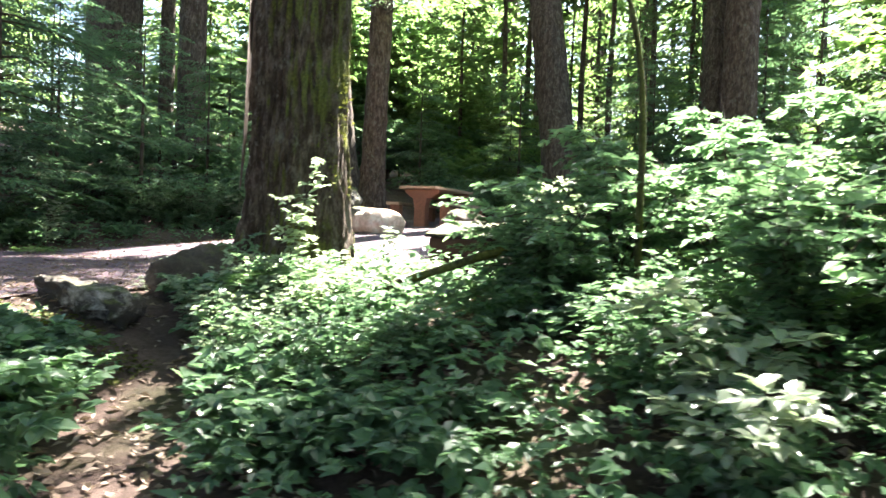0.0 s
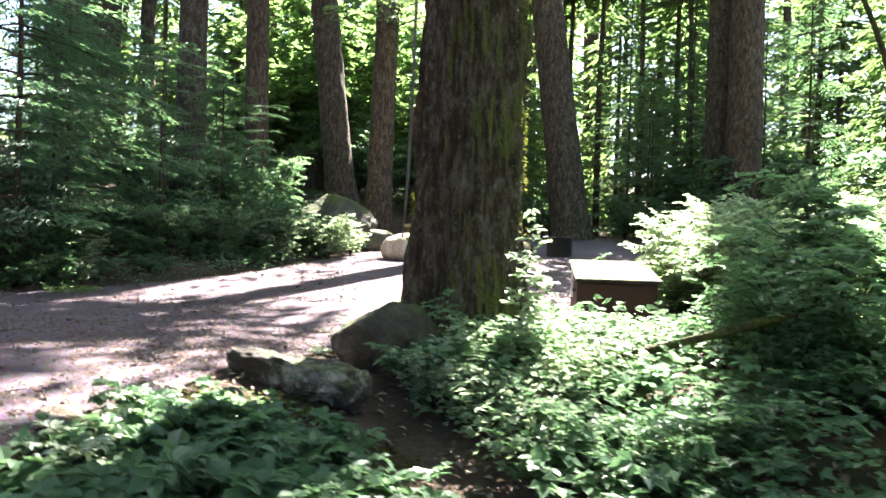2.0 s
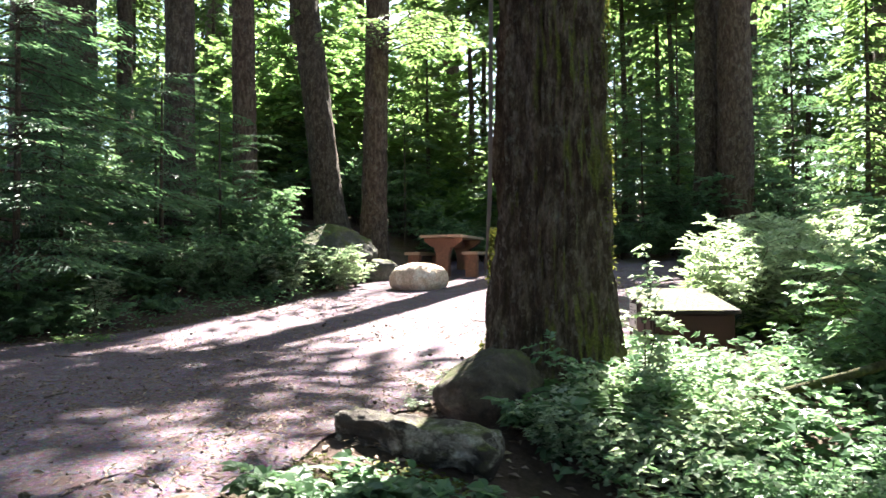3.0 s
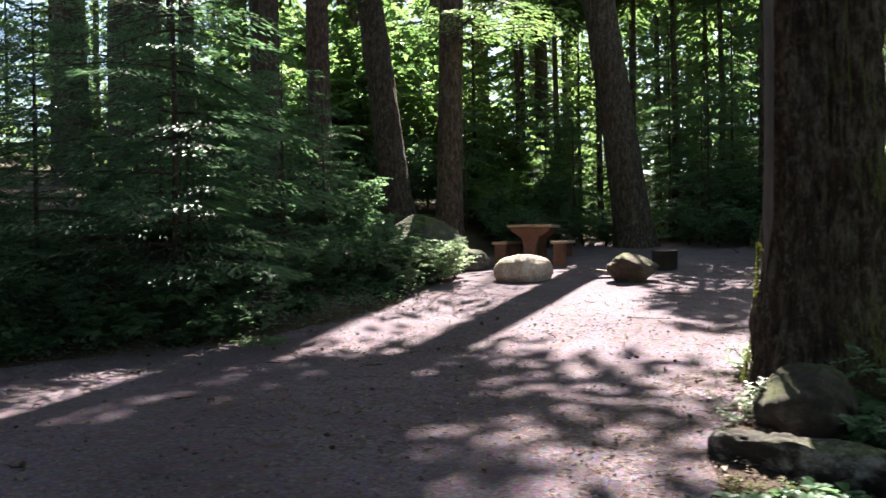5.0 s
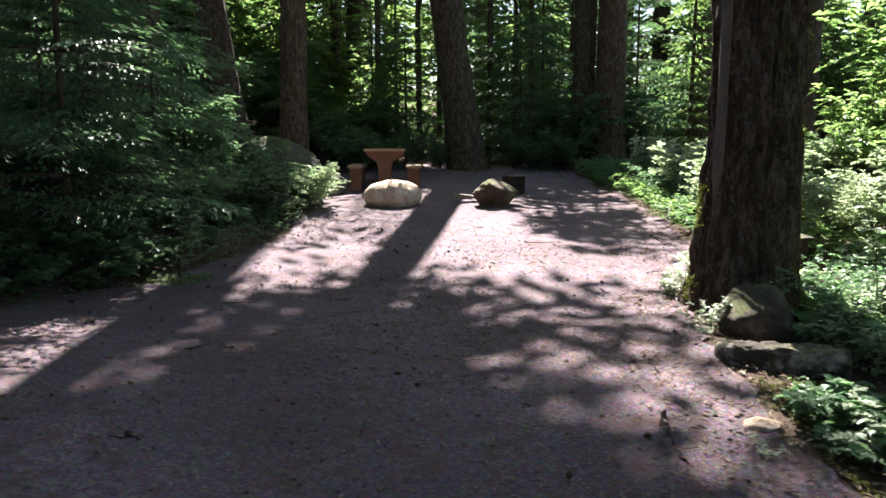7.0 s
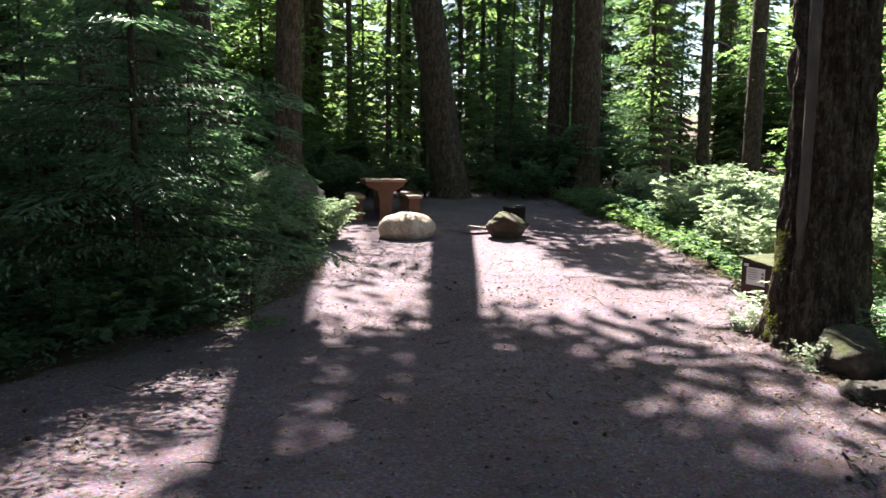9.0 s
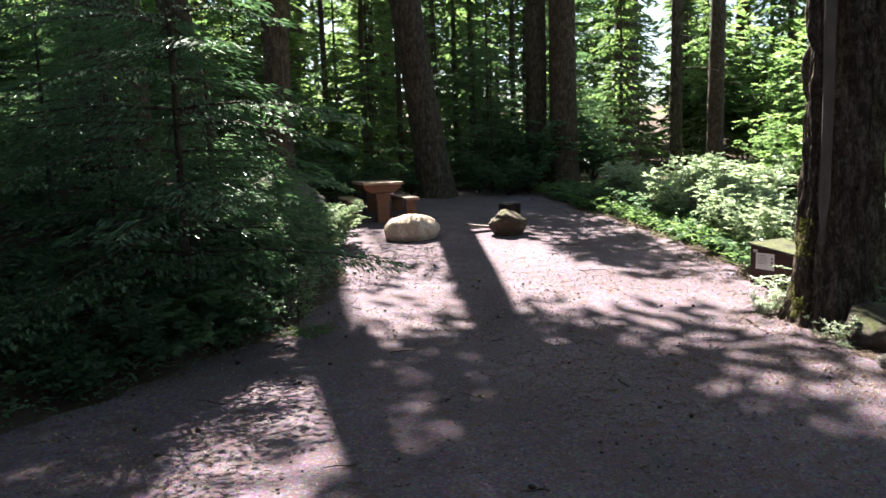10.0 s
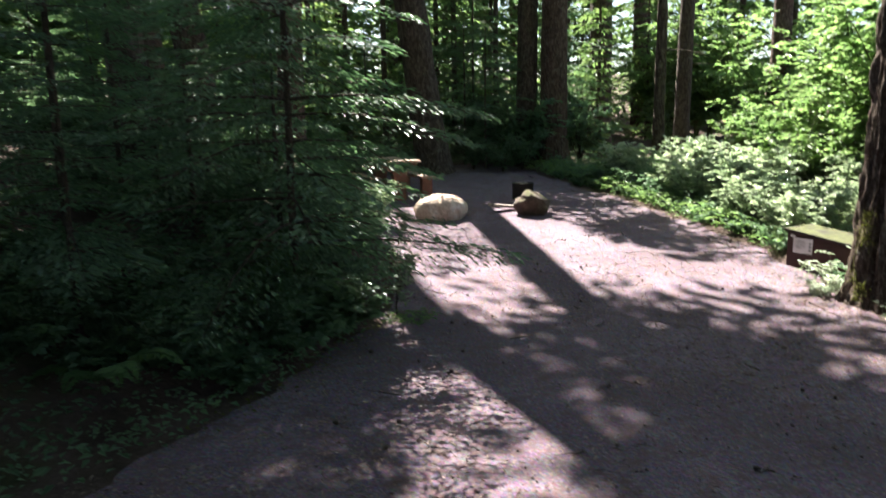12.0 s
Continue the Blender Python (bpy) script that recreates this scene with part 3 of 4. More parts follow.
def hemlock(x, y, i, s=1.0, rot=0.0, label="young hemlock with drooping feathery green boughs"):
    ob = thing("young_hemlock", label, "tree", pose(x, y, land1(x, y), 0, 0, rot) @ Matrix.Scale(s, 4), group="hemlocks on the bank")
    for nm, me in zip(("trunk", "branchwork", "foliage"), (hem_trunk[i], *HEM[i])):
        tagged(part(nm, me, None, ob), kind="" if nm == "trunk" else "stuff")


for i, (x, y, kind, s) in enumerate([(-5.6, 6.75, 3, 1.0), (-6.6, 8.2, 0, 0.75), (-5.6, 9.0, 1, 0.85), (-7.6, 6.7, 0, 0.7), (-7.4, 8.6, 0, 0.75), (-8.9, 7.8, 0, 0.8), (-5.8, 10.5, 1, 0.75), (-7.2, 10.6, 0, 0.65), (-9.3, 10.2, 0, 0.75),
                                     (-10.6, 7.6, 2, 0.7), (-8.3, 12.6, 0, 0.65), (-10.4, 12.0, 0, 0.75), (-12.5, 9.5, 2, 0.65), (-6.6, 12.6, 1, 0.65), (-9.6, 14.6, 0, 0.75), (-5.6, 17.5, 1, 0.9), (-2.9, 17.8, 1, 1.0),
                                     (-7.3, 5.4, 0, 0.7), (-9.3, 5.2, 3, 0.9), (-11.5, 5.9, 2, 0.65), (-8.6, 3.9, 1, 0.8), (0.1, 19.0, 0, 0.9), (2.6, 18.6, 2, 0.8), (-3.9, 19.5, 0, 0.9), (0.25, 17.6, 0, 0.85), (0.9, 20.6, 2, 1.15), (3.6, 20.6, 2, 1.1), (-0.7, 20.4, 2, 1.0)]):
    hemlock(x, y, kind, s, i * 67)


# ---- shrubs ----
def shrub_meshes(seed, r, h, stems, twigs, per_twig, leaf, aspect, mat, lobes=1, level=0.6, stem_r=0.008, wood=TWIG, bend=0.5):
    """Arching stems with leafy twigs. Returns stem mesh, leaf mesh."""
    rg = np.random.default_rng(seed)
    paths, B, D = [], [], []
    for s in range(stems):
        a = rg.random() * 2 * math.pi
        reach, top = r * (0.35 + 0.65 * rg.random()), h * (0.55 + 0.45 * rg.random())
        t = np.linspace(0, 1, 7)
        out = np.array([math.cos(a), math.sin(a), 0])
        pts = out * (reach * (t ** (1 + bend)))[:, None] + np.array([0, 0, 1]) * (top * (t ** 0.8) - 0.05)[:, None] + rg.normal(0, 0.02 * h, (7, 3)) * t[:, None]
        paths.append((pts, stem_r * (1.15 - t)))
        for w in range(twigs):
            k = 0.25 + 0.75 * rg.random()
            p = np.array([np.interp(k, t, pts[:, c]) for c in range(3)])
            wa = a + rg.normal(0, 1.3)
            wl = (0.12 + 0.33 * rg.random()) * r * 0.9
            d = np.array([math.cos(wa), math.sin(wa), 0.25 * rg.normal() + 0.1])
            u = (np.arange(per_twig) + rg.random(per_twig)) / per_twig
            q = p + d * (wl * u)[:, None] + np.array([0, 0, -0.1]) * (wl * u ** 2)[:, None]
            paths.append((np.stack([p, q[-1]]), np.array([0.45, 0.15]) * stem_r))
            sd = np.array([-d[1], d[0], 0]) * np.where(np.arange(per_twig) % 2, 1, -1)[:, None]
            B.append(q)
            D.append(sd * (0.6 + 0.5 * rg.random((per_twig, 1))) + d * 0.7 + rg.normal(0, 0.25, (per_twig, 3)))
    B, D = np.concatenate(B), unit(np.concatenate(D))
    U = np.array([0, 0, 1.0]) + rg.normal(0, 1 - level, (len(B), 3))
    S = leaf * (0.6 + 0.7 * rg.random(len(B)))
    if lobes == 4:
        side = unit(np.cross(D, U))
        v, f = merge([oval_leaves(B, D, unit(U), S, S * aspect)] + [oval_leaves(B, unit(D * 0.55 + side * k), unit(U), S * 0.8, S * aspect * 0.8) for k in (-0.8, 0.8)])
    else:
        v, f = oval_leaves(B, D, unit(U), S, S * aspect) if lobes == 0 else leaves(B, D, unit(U), S, S * aspect, 0.22, lobes)
    tv, tf = tubes(paths, 3)
    return mesh_of("stem_clump", tv, tf, wood), mesh_of("foliage", v, f, mat, False)


SHRUBS = {
    "low": [shrub_meshes(200 + i, 0.55, 0.38, 11, 6, 6, 0.085, 0.72, SHRUB, 4, 0.7, 0.004) for i in range(3)],
    "small": [shrub_meshes(210 + i, 0.6, 0.85, 12, 10, 10, 0.055, 0.6, SHRUB, 1, 0.6, 0.005) for i in range(3)],
    "pale": [shrub_meshes(220 + i, 0.65, 0.9, 16, 13, 11, 0.065, 0.58, BRIGHT, 1, 0.6, 0.006) for i in range(2)],
    "bush": [shrub_meshes(230 + i, 0.95, 1.6, 16, 14, 13, 0.085, 0.62, SHRUB, 1, 0.62, 0.01) for i in range(3)],
    "maple": [shrub_meshes(240 + i, 1.9, 4.2, 9, 32, 17, 0.13, 0.85, MAPLE, 1, 0.8, 0.022, TWIG_MOSS, 0.9) for i in range(3)],
    "tallbush": [shrub_meshes(250 + i, 1.1, 2.4, 12, 20, 14, 0.105, 0.8, MAPLE, 1, 0.75, 0.012) for i in range(2)],
}
SHRUB_TAG = {
    "low": ("ground_shrub", "low green plants with lobed leaves on the forest floor", "plant", "low plants of the forest floor"),
    "small": ("huckleberry_bush", "small green huckleberry bush with oval leaves", "bush", "huckleberry bushes"),
    "pale": ("snowberry_bush", "small-leaved bush, its green paled to look sunlit", "bush", "pale bushes"),
    "bush": ("green_bush", "rounded dark green bush beside the clearing", "bush", "green bushes"),
    "maple": ("vine_maple", "vine maple with layered bright green leaves", "tree", "vine maples"),
    "tallbush": ("tall_shrub", "tall leafy shrub with lobed green leaves", "bush", "tall shrubs"),
}


def shrub(kind, x, y, s=1.0, rot=None, z=None, label="", i=None):
    i = rng.integers(0, 100) if i is None else i
    name, text, cat, grp = SHRUB_TAG[kind]
    stems, lv = SHRUBS[kind][i % len(SHRUBS[kind])]
    ob = thing(name, label or text, cat, pose(x, y, (land1(x, y) if z is None else z) - 0.02, 0, 0, rng.random() * 360 if rot is None else rot) @ Matrix.Scale(s, 4), group=grp)
    tagged(part("stem_clump", stems, None, ob), kind="stuff")
    tagged(part("foliage", lv, None, ob), kind="stuff")
    return ob


def clear_of_path(x, y, gap):
    """Keeps plants off the walked line, the drive and the trail."""
    if x > right_x(y) - 0.05 and -1.0 < y < 1.55 + gap and x < 5.2:
        return False
    tx = np.interp(y, [1.2, 2.5, 3.1, 3.5, 3.95, 4.3, 4.7], [4.4, 2.65, 2.05, 1.66, 1.12, 0.62, 0.0])
    if 1.2 < y < 4.8 and abs(x - tx) < 0.5 + gap * 0.6:
        return False
    return True


def scatter(kind, n, box, size, gap=0.35, keep=None):
    made = 0
    for _ in range(n * 12):
        if made >= n:
            break
        x, y = box[0] + (box[1] - box[0]) * rng.random(), box[2] + (box[3] - box[2]) * rng.random()
        if left_x(y) + 0.05 < x < right_x(y) + gap * 0.6:
            continue
        if not clear_of_path(x, y, gap) or math.hypot(x - MAIN[0], y - MAIN[1]) < 0.6 or (0.9 < x < 2.3 and 5.9 < y < 7.9) or (x < 0.95 and 3.4 < y < 5.2):
            continue
        if keep and not keep(x, y):
            continue
        shrub(kind, x, y, size[0] + (size[1] - size[0]) * rng.random())
        made += 1


# the bank
scatter("small", 34, (-9.5, -3.6, 5.2, 13), (0.7, 1.15), keep=lambda x, y: x < left_x(y) - 0.25)
scatter("low", 30, (-9.5, -4.0, 5.0, 12), (0.6, 1.0), keep=lambda x, y: left_x(y) - 1.5 < x < left_x(y) - 0.3)
scatter("bush", 12, (-11, -4.6, 7.5, 16), (0.7, 1.0), keep=lambda x, y: x < left_x(y) - 0.9)
# bushes at the edge, sunlight painted by their paler leaf colour
shrub("pale", -4.05, 11.1, 0.95, 20, None, "bush at the bank's edge, green paled as if sunlit", 0)
shrub("pale", -3.95, 11.7, 0.75, 120, None, "bush at the bank's edge, green paled as if sunlit", 1)
shrub("pale", -4.35, 10.3, 0.9, 220, None, "bush at the bank's edge, leaves paled as if lit", 0)
for x, y, q in ((-4.75, 10.2, 0.7), (-5.1, 10.9, 0.75), (-4.8, 9.4, 0.65), (-5.0, 8.6, 0.65)):
    shrub("bush", x, y, q)
scatter("low", 26, (-10.5, -4.8, 4.7, 7.0), (0.7, 1.1), keep=lambda x, y: x < left_x(y) - 0.3)
scatter("small", 12, (-10.5, -5.2, 4.9, 7.0), (0.6, 0.9), keep=lambda x, y: x < left_x(y) - 0.3)
scatter("low", 26, (-9.5, -5.0, 2.6, 5.4), (0.6, 1.0), keep=lambda x, y: x < left_x(y) - 0.45)
scatter("small", 20, (-9.5, -5.2, 2.8, 5.6), (0.55, 0.95), keep=lambda x, y: x < left_x(y) - 0.6)
# behind the table and beyond
scatter("bush", 26, (-9, 4, 17.5, 26), (0.9, 1.6))
for x, y, q in ((-4.0, 16.2, 0.8), (-3.4, 17.0, 0.7), (-2.6, 17.3, 0.75), (-2.0, 16.9, 0.6), (-0.2, 17.3, 0.7), (0.4, 16.7, 0.75), (1.0, 16.9, 0.8), (-4.6, 16.8, 0.9)):
    shrub("bush", x, y, q)
scatter("small", 8, (-4.3, 1.0, 17.2, 19.5), (0.9, 1.4))
scatter("tallbush", 11, (-5.5, 1.2, 18.0, 20.5), (0.55, 0.95))
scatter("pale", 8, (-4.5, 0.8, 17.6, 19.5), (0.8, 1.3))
scatter("maple", 6, (-7.5, 3.0, 20.5, 25), (0.8, 1.2))
# sunlit understorey behind the bank
scatter("maple", 18, (-19, -6.5, 17, 27), (1.0, 1.9))
# sunny side of the drive; pale bushes paint in the sunlight there
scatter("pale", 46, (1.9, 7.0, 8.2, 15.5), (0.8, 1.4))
scatter("small", 10, (1.7, 5, 8, 15), (0.7, 1.0))
scatter("tallbush", 14, (4.2, 12, 7.0, 19), (0.7, 1.15), keep=lambda x, y: x > 0.56 * y - 2.2)
scatter("maple", 11, (5.8, 14, 9.5, 22), (0.8, 1.25), keep=lambda x, y: x > 0.56 * y - 1.4)
scatter("maple", 8, (11, 18, 23, 30), (1.0, 1.5))
for x, y, q in ((5.4, 7.2, 0.65),):
    shrub("maple", x, y, q)
scatter("maple", 4, (5.5, 9, 5.5, 9), (0.6, 0.9))
for i in range(40):
    y = 8.0 + 8.6 * (i + rng.random()) / 40
    shrub("low" if i % 3 else "small", float(right_x(y)) + 0.15 + 0.75 * rng.random(), y, 0.55 + 0.4 * rng.random())
# the low ground by the trail
scatter("low", 84, (0.3, 6.5, 1.2, 6.6), (0.5, 0.95), 0.3)
scatter("small", 16, (0.9, 6, 2.6, 6.8), (0.45, 0.8), 0.4)
# low bushes whose pale leaf colour paints the sunlit patch
shrub("pale", 1.2, 4.75, 0.55, 0, None, "low bush at the tree's foot, coloured as if sunlit", 0)
shrub("pale", 1.0, 4.45, 0.4, 90, None, "low bush at the tree's foot, coloured as if sunlit", 1)
scatter("tallbush", 6, (4.9, 8, 4.6, 8.0), (0.55, 0.85), 0.6)
for x, y, q in ((2.75, 5.2, 0.65), (3.0, 6.0, 0.85), (4.1, 4.9, 0.75), (4.6, 5.6, 0.95), (3.7, 6.4, 1.0), (5.0, 4.2, 0.85)):
    shrub("bush", x, y, q, None, None, "leafy green bush beside the trail")
scatter("low", 14, (0.6, 1.9, 1.6, 4.0), (0.5, 0.8), 0.2)
for x, y, q in ((0.25, 3.08, 0.6), (0.31, 3.33, 0.7), (0.54, 3.44, 0.75), (0.76, 3.49, 0.75), (0.57, 3.17, 0.85), (0.78, 3.35, 0.75), (0.8, 3.2, 0.9), (0.62, 3.15, 0.75), (0.98, 3.3, 0.85), (0.95, 3.5, 0.75), (0.62, 2.95, 1.0), (0.85, 3.15, 1.05), (0.85, 2.75, 1.2), (1.05, 3.05, 1.2), (0.95, 2.95, 1.25), (0.68, 2.75, 1.05), (1.2, 2.85, 1.1)):
    shrub("low", x, y, q, None, None, "lush low plants with lobed leaves beside the trail")


# ---- leafy ground cover ----
def ground_cover(name, label, px, py, height, leaf, aspect, mat, lobes, seed):
    """Small plants too many to count: leaves spread over the ground between x, y points."""
    rg = np.random.default_rng(seed)
    n = len(px)
    hz = height * (0.15 + 0.85 * rg.random(n)) * (0.35 + 1.1 * fbm(px * 1.3, py * 1.3, 0 * px + seed))
    a = rg.random(n) * 2 * math.pi
    B = np.stack([px, py, land(px, py) + hz], -1)
    D = np.stack([np.cos(a), np.sin(a), rg.normal(0, 0.25, n)], -1)
    U = np.array([0, -0.1, 1.0]) + rg.normal(0, 0.28, (n, 3))
    S = leaf * (0.55 + 0.8 * rg.random(n))
    thing(name, label, "plants", None, "", "stuff", mesh_of(name, *leaves(B, unit(D), unit(U), S, S * aspect, 0.2, lobes), mat, False))


def spots(n, box, test):
    px, py = rng.uniform(box[0], box[1], n), rng.uniform(box[2], box[3], n)
    ok = test(px, py)
    return px[ok], py[ok]


def trail_far(px, py, gap):
    tx = np.interp(py, [1.2, 2.5, 3.1, 3.5, 3.95, 4.3, 4.7], [4.4, 2.65, 2.05, 1.66, 1.12, 0.62, 0.0])
    return (np.abs(px - tx) > gap * (0.7 + 0.6 * fbm(px * 2, py * 2, 0 * px + 5))) | (py > 4.9)


px, py = spots(15000, (0.1, 6.5, 0.2, 7.2), lambda x, y: (x > right_x(y) + 0.12) & ~((x < 0.95) & (y > 3.5) & (y < 5.2)) & ~((x < 0.6) & (y > 2.5) & (y < 5.4)) & trail_far(x, y, 0.34) & (np.hypot(x - MAIN[0], y - MAIN[1]) > 0.5) & ((y > 1.75) | (x > 5.0)) & ~((x > 1.0) & (x < 2.1) & (y > 6.3) & (y < 7.9)))
ground_cover("ground_cover", "dense small lobed green leaves covering the forest floor", px, py, 0.3, 0.075, 0.62, SHRUB, 3, 5)
# sunlit patch at the tree's foot, painted with paler leaves
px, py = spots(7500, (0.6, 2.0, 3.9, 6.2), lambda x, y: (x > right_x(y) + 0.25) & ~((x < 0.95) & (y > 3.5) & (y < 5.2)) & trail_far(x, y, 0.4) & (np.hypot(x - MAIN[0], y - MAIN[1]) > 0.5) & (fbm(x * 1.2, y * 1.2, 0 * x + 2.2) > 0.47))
ground_cover("ground_cover", "small leaves at the foot of the tree, paled as if sunlit", px, py, 0.34, 0.045, 0.7, BRIGHT, 1, 6)
px, py = spots(7000, (1.6, 8.5, -7.0, 0.45), lambda x, y: fbm(x * 0.7, y * 0.7, 0 * x + 3.9) > 0.42)
ground_cover("ground_cover", "low green leaves on the shaded forest floor", px, py, 0.2, 0.1, 0.62, SHRUB, 3, 12)
px, py = spots(6000, (-14, 1.6, -9.0, -2.9), lambda x, y: fbm(x * 0.7, y * 0.7, 0 * x + 1.9) > 0.44)
ground_cover("ground_cover", "low green leaves beyond the road", px, py, 0.2, 0.1, 0.62, SHRUB, 3, 13)
px, py = spots(5000, (6.3, 12, 0, 8), lambda x, y: fbm(x * 0.7, y * 0.7, 0 * x + 4.4) > 0.42)
ground_cover("ground_cover", "low green leaves under the vine maples", px, py, 0.25, 0.1, 0.62, SHRUB, 3, 14)
px, py = spots(1500, (0.25, 1.1, 2.3, 3.9), lambda x, y: x > right_x(y) + 0.1)
ground_cover("ground_cover", "moss and tiny leaves on the soil beside the log", px, py, 0.07, 0.04, 0.6, SHRUB, 1, 9)
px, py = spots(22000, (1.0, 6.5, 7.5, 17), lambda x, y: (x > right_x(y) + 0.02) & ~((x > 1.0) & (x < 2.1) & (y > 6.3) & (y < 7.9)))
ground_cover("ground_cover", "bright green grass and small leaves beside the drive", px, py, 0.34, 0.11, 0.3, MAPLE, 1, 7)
px, py = spots(19000, (-10, -3.6, 2.4, 13), lambda x, y: (x < left_x(y) + 0.1 * fbm(x * 3, y * 3, 0 * x)) & (x > left_x(y) - 2.2))
ground_cover("ground_cover", "low green leaves along the foot of the bank", px, py, 0.26, 0.065, 0.55, SHRUB, 1, 8)


# ---- ferns ----
def fern_mesh(seed, n=11, length=0.62):
    rg = np.random.default_rng(seed)
    out_list = []
    for i in range(n):
        B, D, U, S = [], [], [], []
        a = i * 2 * math.pi / n + rg.normal(0, 0.2)
        L = length * (0.75 + 0.4 * rg.random())
        t = np.linspace(0.12, 1, 24)
        out, side = np.array([math.cos(a), math.sin(a), 0]), np.array([-math.sin(a), math.cos(a), 0])
        pts = out * (L * 0.85 * t)[:, None] + np.array([0, 0, 1]) * (L * (0.95 * t - 0.75 * t ** 2.2))[:, None]
        for sgn in (-1, 1):
            B.append(pts)
            D.append(np.tile(side * sgn + out * 0.35, (24, 1)) + rg.normal(0, 0.08, (24, 3)))
            U.append(np.tile(np.array([0, 0, 1.0]) + out * 0.3, (24, 1)))
            S.append(L * 0.2 * np.sin(np.pi * np.clip(t * 0.85 + 0.12, 0, 1)) + 0.01)
        B, D, U, S = (np.concatenate(q) for q in (B, D, U, S))
        out_list.append(mesh_of("frond", *leaves(B, unit(D), unit(U), S, 0.032, 0.1), FERN, False))
    return out_list


FERNS = [fern_mesh(300 + i) for i in range(3)]


def fern(x, y, s=1.0, label="green sword fern with arching fronds"):
    ob = thing("fern", label, "fern", pose(x, y, land1(x, y) + 0.01, 0, 0, rng.random() * 360) @ Matrix.Scale(s, 4), "ferns")
    for me in FERNS[rng.integers(0, 3)]:
        part("frond", me, None, ob)


for _ in range(200):
    x, y = rng.uniform(-9, 7), rng.uniform(1.5, 16)
    if left_x(y) - 0.6 < x < right_x(y) + 0.5 or not clear_of_path(x, y, 0.4) or (0.9 < x < 2.3 and 5.4 < y < 7.9):
        continue
    if (y < 3.4 and x < -4) or (x > 0.3 and y < 3.4) or (x > 2.0 and y < 4.9):
        continue
    fern(x, y, 0.7 + 0.6 * rng.random())


# ---- stones ----
def rock_mesh(seed, sx, sy, sz, mat, rough=0.16, facet=0.0, n=72):
    """An uneven boulder, its foot at z = 0."""
    th = np.linspace(0.001, math.pi - 0.001, n // 2 + 1)
    ph = np.arange(n) * 2 * math.pi / n
    T, P = np.meshgrid(th, ph, indexing="ij")
    d = np.stack([np.sin(T) * np.cos(P), np.sin(T) * np.sin(P), np.cos(T)], -1)
    k = 1 + rough * 0.35 * (fbm(d[..., 0] * 14 + seed, d[..., 1] * 14, d[..., 2] * 14, 3) - 0.5) + rough * 2 * (fbm(d[..., 0] * 1.3 + seed, d[..., 1] * 1.3, d[..., 2] * 1.3, 3) - 0.5) + rough * 0.5 * (fbm(d[..., 0] * 6 + seed, d[..., 1] * 6, d[..., 2] * 6, 3) - 0.5)
    if facet:
        rg = np.random.default_rng(seed)
        for _ in range(15):
            nn = unit(rg.normal(0, 1, 3))
            c = (d @ nn)
            k = np.minimum(k, np.where(c > 0.2, (0.98 - facet * rg.random()) / np.maximum(c, 0.2), 9))
        k = k * (1.1 + rough * 0.5 * (fbm(d[..., 0] * 5 + seed, d[..., 1] * 5, d[..., 2] * 5, 4) - 0.5))
    v = d * k[..., None] * np.array([sx, sy, sz]) / 2
    v[..., 2] = np.maximum(v[..., 2], -sz * 0.44)
    v[..., 2] += sz * 0.42
    return mesh_of("stone", v.reshape(-1, 3), grid_faces(len(th), n), mat)


PALE = stone_material("pale_boulder_stone", (0.68, 0.5, 0.39), (0.9, 0.84, 0.78), 0.0, 3.0)
MOSSY = stone_material("mossy_stone", (0.07, 0.052, 0.04), (0.2, 0.16, 0.13), 0.4)
GREY = stone_material("grey_stone", (0.075, 0.07, 0.06), (0.19, 0.175, 0.155), 0.55)
BROWN = stone_material("brown_stone", (0.085, 0.055, 0.036), (0.2, 0.145, 0.1), 0.15)


def rock(label, x, y, size, mat, seed, rot=0, rough=0.16, facet=0.0, sink=0.05, name="boulder"):
    thing(name, label, "rock", pose(x, y, land1(x, y) - sink, 0, 0, rot), "", "", rock_mesh(seed, *size, mat, rough, facet))


rock("pale sunlit rounded boulder lying on the drive", -2.72, 11.55, (0.97, 0.8, 0.56), PALE, 5, 8, 0.13, 0.0, 0.07)
rock("brown boulder lying on the drive by the fire ring", -0.98, 11.5, (0.78, 0.6, 0.52), BROWN, 12, 30, 0.26, 0.42, 0.05)
rock("mossy rounded boulder at the foot of the tree", 0.49, 4.85, (0.57, 0.52, 0.43), MOSSY, 33, 20, 0.3, 0.2, 0.08)
rock("large grey boulder on the bank", -4.98, 12.75, (1.7, 1.2, 1.05), GREY, 21, 10, 0.26, 0.42, 0.2)
rock("low grey boulder at the foot of the bank", -4.2, 12.9, (0.9, 0.6, 0.5), GREY, 23, 0, 0.2, 0.2, 0.05)


# ---- picnic table and benches ----
RED_WOOD = wood_material("red_brown_stained_wood", (0.1, 0.042, 0.026), (0.21, 0.095, 0.056))
TOP_WOOD = wood_material("worn_table_wood", (0.24, 0.15, 0.1), (0.42, 0.3, 0.22), (1.2, 14, 14))


def prism(profile, depth):
    """A solid of an x-z outline, depth metres along y."""
    bm = bmesh.new()
    front = [bm.verts.new((x, -depth / 2, z)) for x, z in profile]
    back = [bm.verts.new((x, depth / 2, z)) for x, z in profile]
    bm.faces.new(front)
    bm.faces.new(back[::-1])
    n = len(profile)
    for i in range(n):
        bm.faces.new((front[i], back[i], back[(i + 1) % n], front[(i + 1) % n]))
    bmesh.ops.recalc_face_normals(bm, faces=bm.faces)
    return bm


